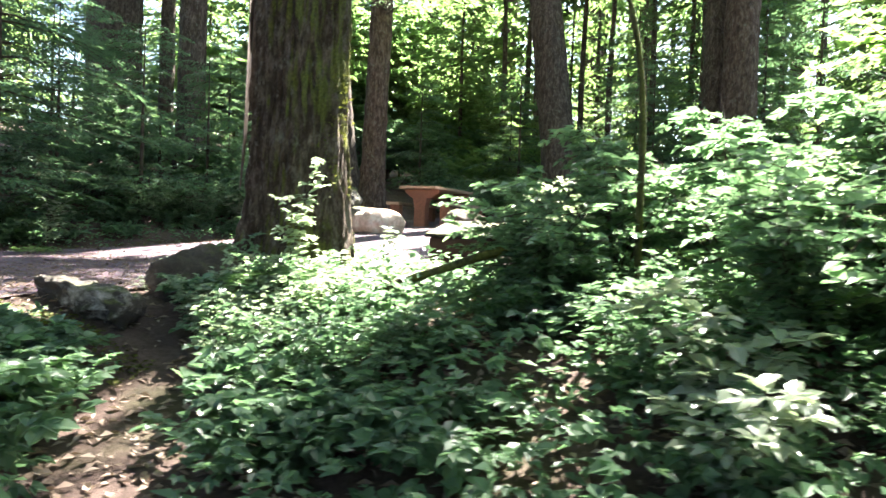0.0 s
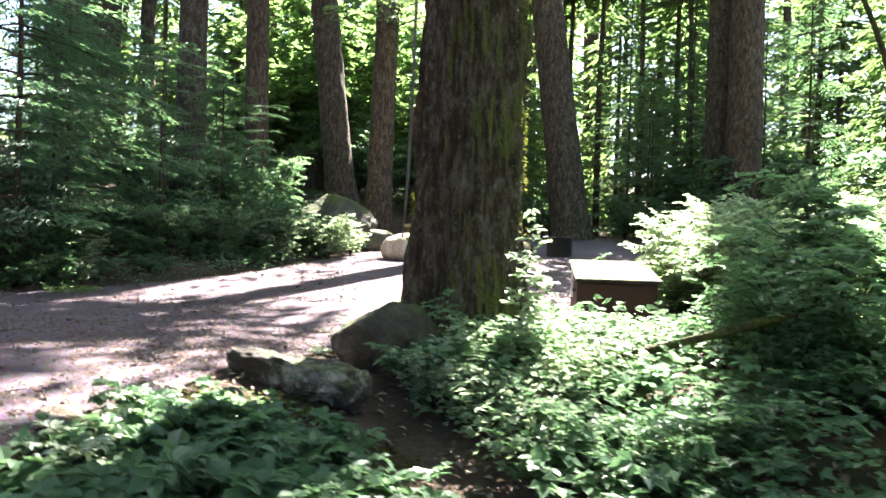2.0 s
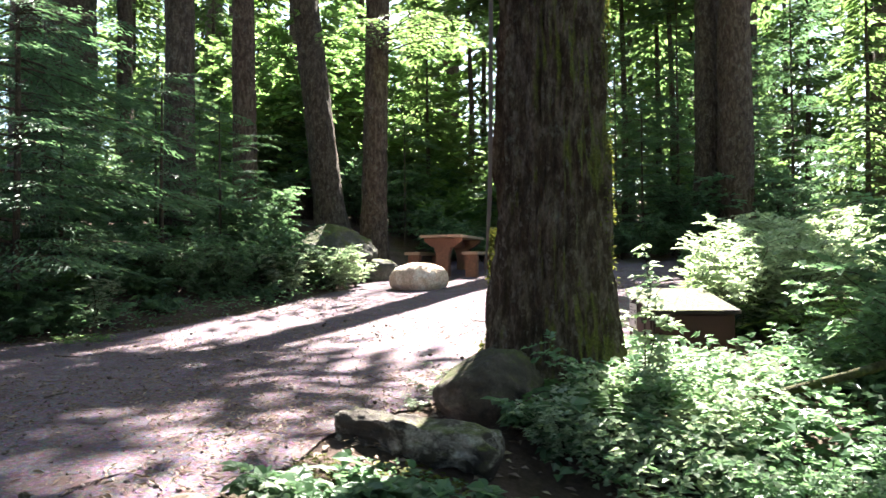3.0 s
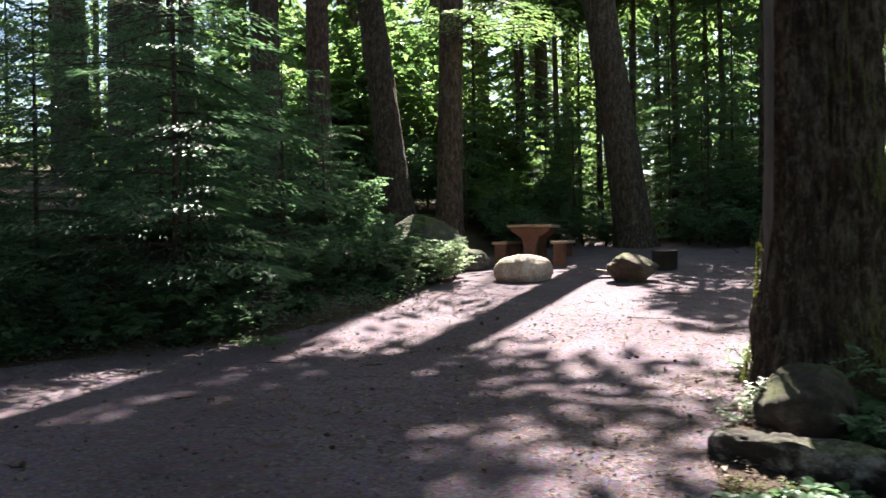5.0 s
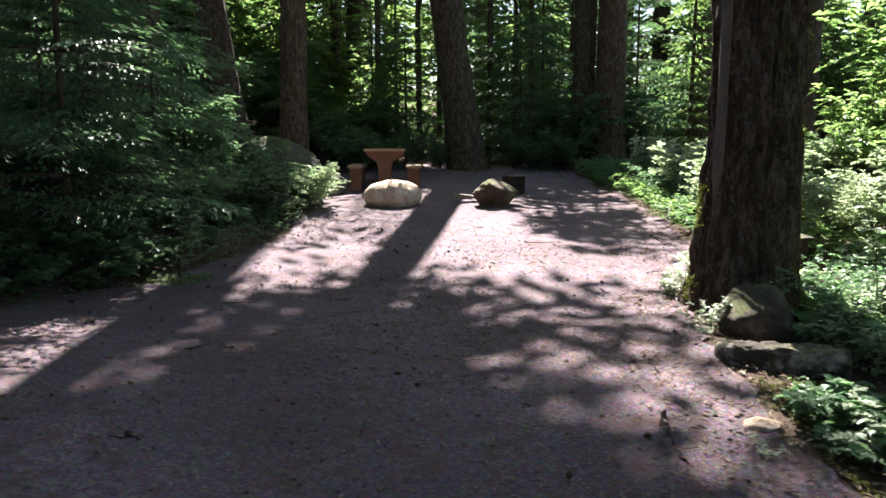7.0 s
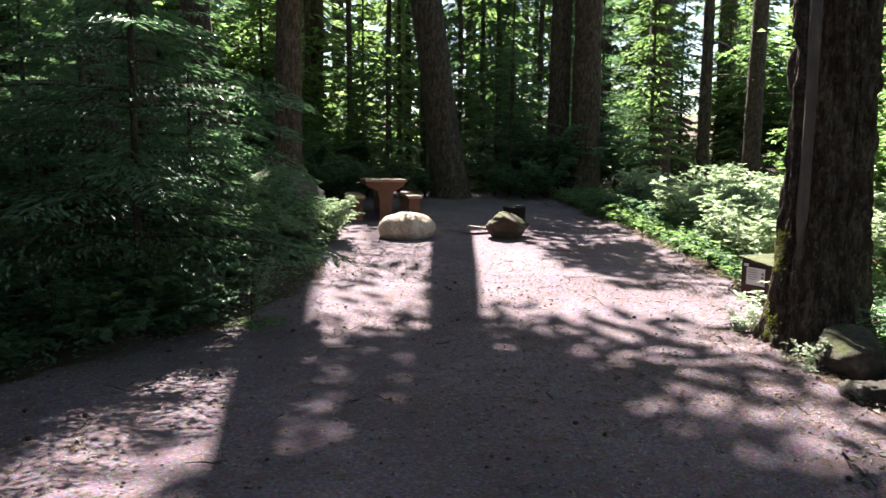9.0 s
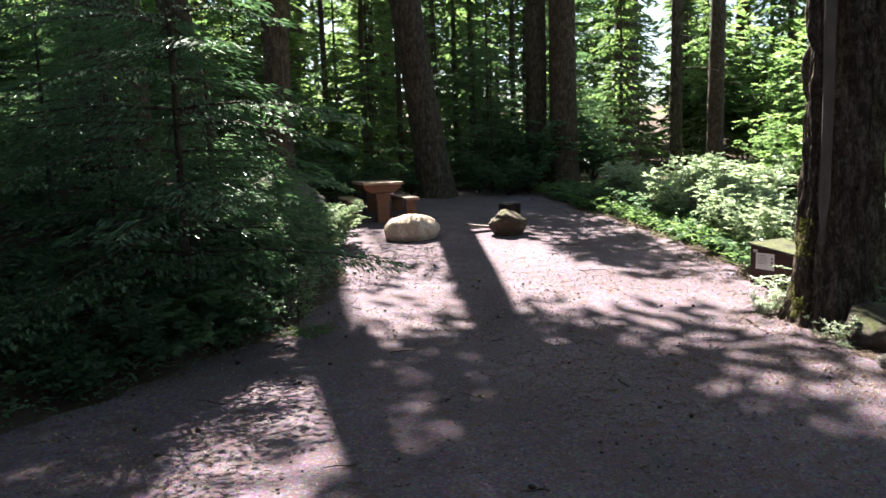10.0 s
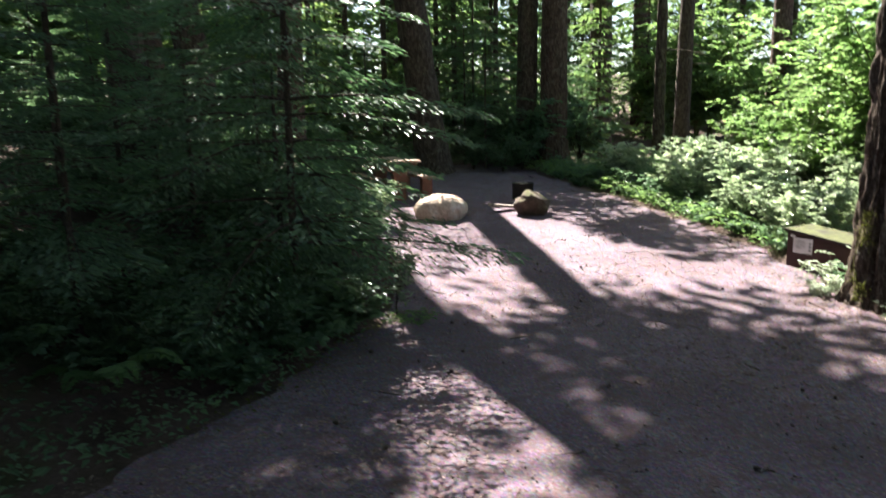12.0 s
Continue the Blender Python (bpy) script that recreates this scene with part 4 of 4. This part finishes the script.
def picnic_set(x, y, rot):
    z = land1(x, y + 0.6) - 0.01
    table = thing("picnic_table", "red-brown stained heavy timber picnic table", "table", pose(x, y, z, 0, 0, rot) @ pose(0, 0.95, 0))
    for i in range(3):
        part("plank", box_bm(0.26, 1.9, 0.05, ((i - 1) * 0.267, 0, 0.755)), TOP_WOOD, table, bevel=0.008)
    for yy in (-0.72, 0.72):
        p = part("bracket", prism([(-0.37, 0.725), (0.37, 0.725), (0.37, 0.67), (0.2, 0.55), (-0.2, 0.55), (-0.37, 0.67)], 0.09), RED_WOOD, table, bevel=0.008)
        p.location = (0, yy, 0)
        q = part("post", prism([(-0.16, 0.56), (0.16, 0.56), (0.115, 0.36), (0.125, -0.02), (-0.125, -0.02), (-0.115, 0.36)], 0.2), RED_WOOD, table, bevel=0.01)
        q.location = (0, yy, 0)
    part("rail", box_bm(0.09, 1.4, 0.14, (0, 0, 0.62)), RED_WOOD, table, bevel=0.008)
    for sx in (-1, 1):
        m = pose(x, y, z, 0, 0, rot) @ pose(sx * 0.56, 0.95, 0)
        bench = thing("bench", "low red-brown timber bench beside the picnic table", "bench", m, "benches at the table")
        part("seat", box_bm(0.3, 1.85, 0.055, (0, 0, 0.435)), TOP_WOOD, bench, bevel=0.008)
        for yy in (-0.75, 0.75):
            part("leg", box_bm(0.22, 0.16, 0.44, (0, yy, 0.2)), RED_WOOD, bench, bevel=0.01)


picnic_set(-3.02, 13.25, 4)

# ---- food locker ----
IRON = paint_material("rusty_black_iron", (0.022, 0.02, 0.02), 0.7, 0.3, (0.05, 0.028, 0.018))
BROWN_STEEL = paint_material("dark_brown_painted_steel", (0.04, 0.014, 0.01), 0.8, 0.0, (0.022, 0.01, 0.008))
LID = stone_material("mossy_painted_lid", (0.03, 0.021, 0.019), (0.08, 0.062, 0.056), 0.3, 6.0)
WHITE_PLATE = paint_material("white_notice", (0.62, 0.6, 0.58), 0.5, 0.0, (0.4, 0.38, 0.35))
INK = paint_material("notice_print", (0.12, 0.12, 0.12), 0.6)


def food_locker():
    r = radians(17)
    cx, cy = 1.24 + 0.31 * math.cos(r) - 0.45 * math.sin(r), 6.6 + 0.31 * math.sin(r) + 0.45 * math.cos(r)
    ob = thing("food_locker", "low dark brown steel food locker with a sloping mossy lid", "storage box", pose(cx, cy, land1(cx, cy) - 0.03, 0, 0, 17))

    def along(profile, depth):
        bm = prism(profile, depth)
        bmesh.ops.rotate(bm, cent=(0, 0, 0), matrix=Matrix.Rotation(radians(90), 3, "Z"), verts=bm.verts)
        return bm
    part("body", along([(-0.45, 0.06), (0.45, 0.06), (0.45, 0.54), (-0.45, 0.42)], 0.6), BROWN_STEEL, ob, bevel=0.01)
    part("lid", along([(-0.49, 0.418), (0.48, 0.548), (0.48, 0.578), (-0.49, 0.448)], 0.67), LID, ob, "brown steel lid overgrown with moss", 0.006)
    for sx, sy in ((-1, -1), (-1, 1), (1, -1), (1, 1)):
        part("foot", box_bm(0.08, 0.08, 0.1, (sx * 0.25, sy * 0.38, 0.02)), BROWN_STEEL, ob, bevel=0.006)
    part("door", box_bm(0.5, 0.014, 0.32, (0.0, -0.456, 0.25)), BROWN_STEEL, ob, "", 0.004)
    part("door", box_bm(0.014, 0.8, 0.32, (-0.306, 0, 0.25)), BROWN_STEEL, ob, "", 0.004)
    part("handle", box_bm(0.022, 0.09, 0.025, (-0.322, -0.14, 0.34)), IRON, ob, "dark iron handle", 0.004)
    plate = part("notice", box_bm(0.006, 0.26, 0.2, (-0.317, 0.22, 0.36)), WHITE_PLATE, ob, "white paper notice on the locker")
    for zz, w in ((0.43, 0.13), (0.405, 0.15), (0.38, 0.12), (0.355, 0.14), (0.33, 0.11)):
        part("text_bar", box_bm(0.003, w, 0.006, (-0.3215, 0.26, zz)), INK, plate)
    for zz in (0.4, 0.355, 0.31):
        part("symbol", box_bm(0.003, 0.028, 0.028, (-0.3215, 0.12, zz)), INK, plate)
    part("tag", box_bm(0.005, 0.06, 0.03, (-0.306, 0.37, 0.48)), WHITE_PLATE, ob)


food_locker()

# ---- fire ring, plank, log ----
OLD_WOOD = wood_material("weathered_grey_wood", (0.13, 0.1, 0.08), (0.36, 0.31, 0.27), (1.2, 10, 10))
ROTTEN = stone_material("rotten_mossy_wood", (0.06, 0.045, 0.037), (0.6, 0.54, 0.49), 0.1, 5.0)
fx, fy = -0.58, 13.0
ring = thing("fire_ring", "black iron fire ring standing on the drive", "fire pit", pose(fx, fy, land1(fx, fy)))
th = np.arange(28) * 2 * math.pi / 28
prof = [(0.215, -0.03), (0.215, 0.33), (0.23, 0.34), (0.23, 0.32), (0.205, 0.31), (0.205, -0.03)]
rv = np.array([[(r * math.cos(a), r * math.sin(a), zz) for a in th] for r, zz in prof]).reshape(-1, 3)
part("hoop", mesh_of("hoop", rv, grid_faces(len(prof), 28), IRON), None, ring)
for i in range(7):
    part("grate_bar", box_bm(0.012, 0.34, 0.012, ((i - 3) * 0.045, 0, 0.345)), IRON, ring)

slab = thing("plank", "weathered plank lying by the brown boulder", "plank", pose(-1.4, 11.9, land1(-1.4, 11.9) + 0.1, 0, 7, 12))
part("board", box_bm(0.62, 0.2, 0.045), OLD_WOOD, slab, bevel=0.008)


def log_mesh(seed, length, r, mat, sides=30, n=60, chew=0.35):
    t = np.linspace(0, 1, n)
    th = np.arange(sides) * 2 * math.pi / sides
    T, A = np.meshgrid(t, th, indexing="ij")
    end = 1 - np.clip((np.abs(T - 0.5) - 0.42) / 0.08, 0, 1) ** 2 * 0.75
    k = r * end * (1 + chew * (fbm(T * 5 + seed, np.cos(A) * 1.5, np.sin(A) * 1.5, 4) - 0.5) * 1.6 + 0.5 * (fbm(T * 9 + seed, np.cos(A) * 5, np.sin(A) * 5, 3) - 0.5))
    v = np.stack([(T - 0.5) * length, k * np.cos(A), np.minimum(k * np.sin(A) * 0.8, r * (0.5 + 0.5 * fbm(T * 7 + seed, np.cos(A) * 3, 0 * A)))], -1)
    cap0, cap1 = np.array([[-length / 2, 0, 0]]), np.array([[length / 2, 0, 0]])
    v = np.concatenate([np.repeat(cap0[None], sides, 1), v, np.repeat(cap1[None], sides, 1)], 0)
    return mesh_of("log", v.reshape(-1, 3), grid_faces(n + 2, sides), mat)


thing("log", "weathered grey rotten log piece at the edge of the drive", "log", pose(0.36, 4.14, land1(0.36, 4.14) + 0.07, 0, 4, -3), "", "",
      log_mesh(3, 0.84, 0.125, ROTTEN, 48, 110, 1.0))
thing("log", "mossy fallen branch lying among the plants", "branch", pose(2.1, 5.0, 0.2, 0, -19, 3), "", "", log_mesh(8, 1.7, 0.03, TWIG_MOSS, 12, 50, 0.8))
rock("small flat pale stone at the edge of the drive", -0.18, 3.2, (0.21, 0.13, 0.075), PALE, 31, 0, 0.2, 0.3, 0.02, "stone")

# ---- saplings and special plants ----
SAP = [shrub_meshes(400 + i, 0.3, 1.0, 3, 17, 8, 0.05, 0.55, BRIGHT, 0, 0.88, 0.006, TWIG, 1.2) for i in range(2)]
# leaf colour whitened to carry the glare of sun on leaves
WHITISH = leaf_material("sun_sheen_leaves", [(0.0, (0.22, 0.28, 0.19)), (0.5, (0.32, 0.37, 0.29)), (1.0, (0.42, 0.46, 0.38))], 0.4, 0.3)
THIMBLE = shrub_meshes(410, 0.45, 0.85, 8, 9, 6, 0.12, 0.66, WHITISH, 0, 0.75, 0.005, TWIG, 0.8)
TINY = [shrub_meshes(420 + i, 0.24, 0.3, 8, 7, 10, 0.034, 0.5, WHITISH, 0, 0.9, 0.003, TWIG, 0.8) for i in range(2)]


def plant(meshes, name, label, x, y, s, rot, z=None):
    ob = thing(name, label, "plant", pose(x, y, land1(x, y) - 0.02 if z is None else z, 0, 0, rot) @ Matrix.Scale(s, 4), "saplings in the light")
    for nm, me in zip(("stem_clump", "foliage"), meshes):
        tagged(part(nm, me, None, ob), kind="stuff")


plant(SAP[0], "sapling", "slender sapling before the trunk, layered leaves coloured as if sunlit", 1.33, 4.8, 1.08, 10, -0.06)
plant(TINY[0], "sapling", "young sapling beside the food locker, leaves whitened as if sunlit", 0.68, 6.35, 1.9, 80)
plant(TINY[1], "sapling", "young sapling by the trunk, leaves whitened as if sunlit", 0.28, 6.1, 1.45, 200)
plant(TINY[0], "seedling", "small seedling at the foot of the trunk, whitened as if sunlit", 0.2, 5.0, 1.0, 0)
plant(TINY[1], "seedling", "small seedling at the edge of the drive, whitened as if sunlit", 0.1, 4.75, 0.5, 120)
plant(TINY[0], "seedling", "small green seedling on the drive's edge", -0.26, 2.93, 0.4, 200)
plant(THIMBLE, "thimbleberry", "thimbleberry plant with large leaves whitened as if sunlit", 3.9, 4.2, 0.72, 30)
plant(THIMBLE, "thimbleberry", "thimbleberry plant with large leaves whitened as if sunlit", 4.05, 3.85, 0.6, 150)
plant(TINY[1], "seedling", "seedling beside the rotten log, leaves whitened as if sunlit", 0.32, 2.95, 1.4, 40)

# patch of whitened leaves that paints the sun's glare by the trunk
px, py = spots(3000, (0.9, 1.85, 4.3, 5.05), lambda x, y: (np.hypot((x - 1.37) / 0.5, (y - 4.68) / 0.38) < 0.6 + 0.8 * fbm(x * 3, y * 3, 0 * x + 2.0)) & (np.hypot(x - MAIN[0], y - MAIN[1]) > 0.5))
ground_cover("pale_ground_cover", "small leaves at the foot of the tree, whitened like sun sheen", px, py, 0.42, 0.042, 0.65, WHITISH, 1, 15)

plant(SAP[1], "sapling", "pale-leaved sapling at the foot of the bank", -4.55, 6.85, 1.25, 140)
px, py = spots(900, (-4.95, -4.1, 6.2, 7.0), lambda x, y: np.hypot((x + 4.48) / 0.32, (y - 6.6) / 0.25) < 0.5 + fbm(x * 4, y * 4, 0 * x + 1.0))
ground_cover("grass_patch", "yellow-green sunlit grass at the foot of the bank", px, py, 0.1, 0.07, 0.2, MAPLE, 1, 16)

# bare strip of dead wood on the old trunk
zs, q = np.linspace(0.75, 5.6, 70), np.linspace(-1, 1, 7)
Z, Q = np.meshgrid(zs, q, indexing="ij")
half = 0.055 * (0.55 + 0.6 * fbm(Z * 1.1, 0 * Z, 0 * Z + 4)) * smooth(0.75, 1.3, Z) / 0.37
an = 3.62 + Q * half + 0.04 * np.sin(Z * 0.9)
rr = 0.37 * (1 - 0.75 * Z / 34) + 0.155 * np.exp(-Z / 0.45) + 0.05 - 0.012 * Q ** 2 + 0.012 * (fbm(Z * 3, Q * 3, 0 * Z) - 0.5)
BARE = wood_material("bare_dead_wood", (0.07, 0.046, 0.036), (0.15, 0.108, 0.09), (14, 14, 1.0))
strip = mesh_of("bare_strip", np.stack([rr * np.cos(an), rr * np.sin(an), Z], -1).reshape(-1, 3), grid_faces(70, 7, False), BARE)
part("bare_strip", strip, None, bpy.data.objects["conifer_tree"], "pinkish-grey strip of bare dead wood")

# moss tufts on the old trunk
rm = np.random.default_rng(77)
n = 3200
side = rm.random(n) < 0.62
ang = np.where(side, rm.normal(0.02, 0.2, n), rm.normal(3.12, 0.13, n))
hz = np.where(side, 0.2 + 4.3 * rm.random(n), 0.12 + 0.95 * rm.random(n) ** 1.3)
keepm = fbm(ang * 3, hz * 2.2, 0 * ang + 1.0) > np.where(side, 0.5, 0.4)
ang, hz = ang[keepm], hz[keepm]
rr = 0.37 * (1 - 0.75 * hz / 34) + 0.155 * np.exp(-hz / 0.45) + 0.012
B = np.stack([rr * np.cos(ang), rr * np.sin(ang), hz], -1)
out = np.stack([np.cos(ang), np.sin(ang), 0 * ang], -1)
D = unit(out * 0.8 + rm.normal(0, 0.5, B.shape) + np.array([0, 0, -0.3]))
S = 0.01 + 0.022 * rm.random(len(ang))
MOSS = leaf_material("moss", [(0.0, (0.045, 0.052, 0.012)), (0.5, (0.09, 0.095, 0.022)), (1.0, (0.15, 0.145, 0.04))], 0.4, 0.9)
moss = thing("moss", "yellow-green moss tufts growing on the old trunk", "moss", pose(MAIN[0], MAIN[1], -0.02), "", "stuff",
             mesh_of("moss", *leaves(B, D, unit(out + rm.normal(0, 0.5, B.shape)), S, S * 0.6, 0.2), MOSS, False))

# thin leaning maple stem by the trail
t = np.linspace(0, 1, 14)
stem = np.stack([3.95 + 1.6 * t + 0.12 * np.sin(5 * t), 5.5 + 0.3 * t, -0.5 + 3.2 * t], -1)
vm = thing("vine_maple", "thin dark leaning vine maple stem", "tree", pose(0, 0, 0))
part("trunk", mesh_of("trunk", *tubes([(stem, 0.042 - 0.022 * t)], 10), TWIG_MOSS), None, vm)
stem2 = np.stack([3.33 - 0.35 * t ** 2 - 0.05 * np.sin(6 * t), 5.5 + 0.2 * t, -0.4 + 2.6 * t], -1)
vm2 = thing("vine_maple", "thin mossy upright vine maple stem", "tree", pose(0, 0, 0))
part("trunk", mesh_of("trunk", *tubes([(stem2, 0.028 - 0.014 * t)], 10), TWIG_MOSS), None, vm2)

# boughs that hang from the red-barked tree; pale maple green paints them sunlit
rg = np.random.default_rng(91)
paths, L = [], []
for a, ln, zz in ((-1.25, 2.6, 4.4), (-0.8, 2.6, 4.6), (-1.7, 2.0, 4.4), (-0.3, 2.6, 4.7), (-0.5, 2.4, 4.3), (0.1, 2.2, 4.6)):
    tube, lf = bough(rg, np.array([0, 0, zz]), a, ln, 0.22, 0.1, 4, 0.07)
    paths.append(tube)
    L.append(lf)
B, D, U, S = (np.concatenate([l[i] for l in L]) for i in range(4))
hang = thing("conifer_bough", "boughs hanging from the red tree, green paled as if sunlit", "branch", pose(-4.7, 14.4, 0.9))
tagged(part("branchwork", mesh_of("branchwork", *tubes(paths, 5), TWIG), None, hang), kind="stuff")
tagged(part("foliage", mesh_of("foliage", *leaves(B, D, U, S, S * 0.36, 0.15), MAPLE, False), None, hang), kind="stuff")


# ---- litter on the drive ----
PEBBLE = stone_material("pebble_stone", (0.16, 0.12, 0.115), (0.36, 0.3, 0.29), 0.0, 20.0)

def cone_mesh():
    n, s = 7, 8
    t = np.linspace(0, 1, n)
    a = np.arange(s) * 2 * math.pi / s
    r = 0.02 * np.sin(np.pi * (0.12 + 0.85 * t)) * (1 + 0.25 * (np.arange(n) % 2))
    v = np.stack([np.outer(r, np.cos(a)), np.outer(r, np.sin(a)) + 0, np.repeat(t[:, None], s, 1) * 0.065 - 0.03], -1)
    return mesh_of("conifer_cone", v[..., [2, 0, 1]].reshape(-1, 3), grid_faces(n, s), TWIG)


CONE = cone_mesh()
for i in range(70):
    x, y = rng.uniform(-6.0, 1.2), rng.uniform(1.6, 10.5)
    if not left_x(y) + 0.2 < x < right_x(y) - 0.1:
        continue
    s = 0.4 + 0.35 * rng.random()
    thing("conifer_cone", "small dark cone lying on the gravel", "cone", pose(x, y, land1(x, y) + 0.03, 0, 0, rng.random() * 360) @ Matrix.Scale(s, 4), "cones on the drive", "", CONE)

for i in range(22):
    x, y = rng.uniform(-5.5, 0.8), rng.uniform(2.2, 10.5)
    if not left_x(y) + 0.3 < x < right_x(y) - 0.2:
        continue
    ln, a = 0.15 + 0.4 * rng.random() ** 2, rng.random() * math.pi
    k = np.linspace(-0.5, 0.5, 6)
    px, py = k * ln * math.cos(a) + rng.normal(0, 0.01, 6), k * ln * math.sin(a) + rng.normal(0, 0.01, 6)
    pz = land(x + px, y + py) + 0.03 - land1(x, y)
    thing("twig", "thin dry brown twig lying on the gravel", "twig", pose(x, y, land1(x, y)), "twigs on the drive", "",
          mesh_of("twig", *tubes([(np.stack([px, py, pz], -1), np.linspace(0.006, 0.002, 6))], 5), TWIG))

n = 60000
px, py = rng.uniform(-7.5, 1.6, n), 1.2 + 11.5 * rng.random(n) ** 1.5
lx, rx = left_x(py), right_x(py)
dense = fbm(px * 0.9, py * 0.9, 0 * px + 2.0) + 0.35 * smooth(-0.9, 0.0, px - rx)
ok = (px > lx - 0.3) & (px < rx + 0.4) & (rng.random(n) < np.clip((dense - 0.4) * 3.2, 0.08, 1))
px, py = px[ok], py[ok]
B = np.stack([px, py, land(px, py) + 0.024 + 0.008 * rng.random(len(px))], -1)
a = rng.random(len(px)) * 2 * math.pi
D = np.stack([np.cos(a), np.sin(a), rng.normal(0, 0.15, len(px))], -1)
U = np.array([0, 0, 1.0]) + rng.normal(0, 0.35, (len(px), 3))
S = 0.018 + 0.04 * rng.random(len(px)) ** 2
thing("needle_litter", "dry brown needles and bark bits strewn on gravel", "litter", None, "", "stuff",
      mesh_of("needle_litter", *leaves(B, unit(D), unit(U), S, S * 0.3, 0.2), DRYLEAF, False))

n = 9000
px, py = rng.uniform(0.0, 5.5, n), rng.uniform(1.0, 6.5, n)
ok = (px > right_x(py) - 0.2) & (rng.random(n) < np.where(px < 1.2, 0.35, 1.0))
px, py = px[ok], py[ok]
B = np.stack([px, py, land(px, py) + 0.012], -1)
a = rng.random(len(px)) * 2 * math.pi
D = np.stack([np.cos(a), np.sin(a), rng.normal(0, 0.2, len(px))], -1)
S = 0.03 + 0.05 * rng.random(len(px))
thing("leaf_litter", "dry brown leaves strewn on the forest floor", "litter", None, "", "stuff",
      mesh_of("leaf_litter", *leaves(B, unit(D), unit(np.array([0, 0, 1.0]) + rng.normal(0, 0.4, (len(px), 3))), S, S * 0.5, 0.2), DRYLEAF, False))

n = 3200
px, py = rng.uniform(-7, 1.4, n), 1.2 + 9 * rng.random(n) ** 1.4
ok = (px > left_x(py)) & (px < right_x(py))
px, py = px[ok], py[ok]
r = 0.005 + 0.011 * rng.random(len(px)) ** 2
octa = np.array([(1, 0, 0), (0, 1, 0), (-1, 0, 0), (0, -1, 0), (0, 0, 0.8), (0, 0, -0.8)])
V = np.stack([px, py, land(px, py) + 0.022], -1)[:, None] + octa[None] * r[:, None, None] * (0.7 + 0.6 * rng.random((len(px), 6, 1)))
tri = np.array([(0, 1, 4), (1, 2, 4), (2, 3, 4), (3, 0, 4), (1, 0, 5), (2, 1, 5), (3, 2, 5), (0, 3, 5)])
thing("pebbles", "small grey-brown pebbles scattered on the drive", "pebbles", None, "", "stuff",
      mesh_of("pebbles", V.reshape(-1, 3), (tri[None] + np.arange(len(px))[:, None, None] * 6).reshape(-1, 3), PEBBLE))

# moss along the foot of the bank, and dry chips round the foot of the old tree
px, py = spots(9000, (-8.5, -3.8, 2.4, 9.5), lambda x, y: (np.abs(x - left_x(y) + 0.05) < 0.28 * fbm(x * 1.5, y * 1.5, 0 * x + 6.0)) & (fbm(x * 0.8, y * 0.8, 0 * x + 7.5) > 0.47))
ground_cover("moss_edge", "yellow-green moss along the foot of the bank", px, py, 0.05, 0.035, 0.6, MOSS, 1, 10)
px, py = spots(4200, (0.0, 1.2, 2.0, 4.0), lambda x, y: (x > right_x(y) + 0.02) & (fbm(x * 2, y * 2, 0 * x + 1.7) > 0.42))
ground_cover("moss_patch", "dark moss on the soil beside the rotten log", px, py, 0.035, 0.035, 0.6, MOSS, 1, 11)
DRY = leaf_material("dry_chips", [(0.0, (0.16, 0.1, 0.075)), (0.6, (0.3, 0.22, 0.17)), (1.0, (0.5, 0.42, 0.35))], 0.1, 0.8)
px, py = spots(5200, (-1.5, 0.7, 3.3, 7.0), lambda x, y: (x < right_x(y) + 0.25) & (x - right_x(y) > -1.3 * fbm(x * 2, y * 2, 0 * x + 9.0) ** 0.6) & (fbm(x * 2.4, y * 2.4, 0 * x + 3.0) > 0.44))
a = rng.random(len(px)) * 6.28
B = np.stack([px, py, land(px, py) + 0.026 + 0.01 * rng.random(len(px))], -1)
S = 0.012 + 0.05 * rng.random(len(px)) ** 2.5
D = np.stack([np.cos(a), np.sin(a), rng.normal(0, 0.15, len(px))], -1)
thing("chip_litter", "dry pale needles and bark chips on the gravel", "litter", None, "", "stuff",
      mesh_of("chip_litter", *leaves(B, unit(D), unit(np.array([0, 0, 1.0]) + rng.normal(0, 0.3, B.shape)), S, np.minimum(S * 0.4, 0.008), 0.1), DRY, False))
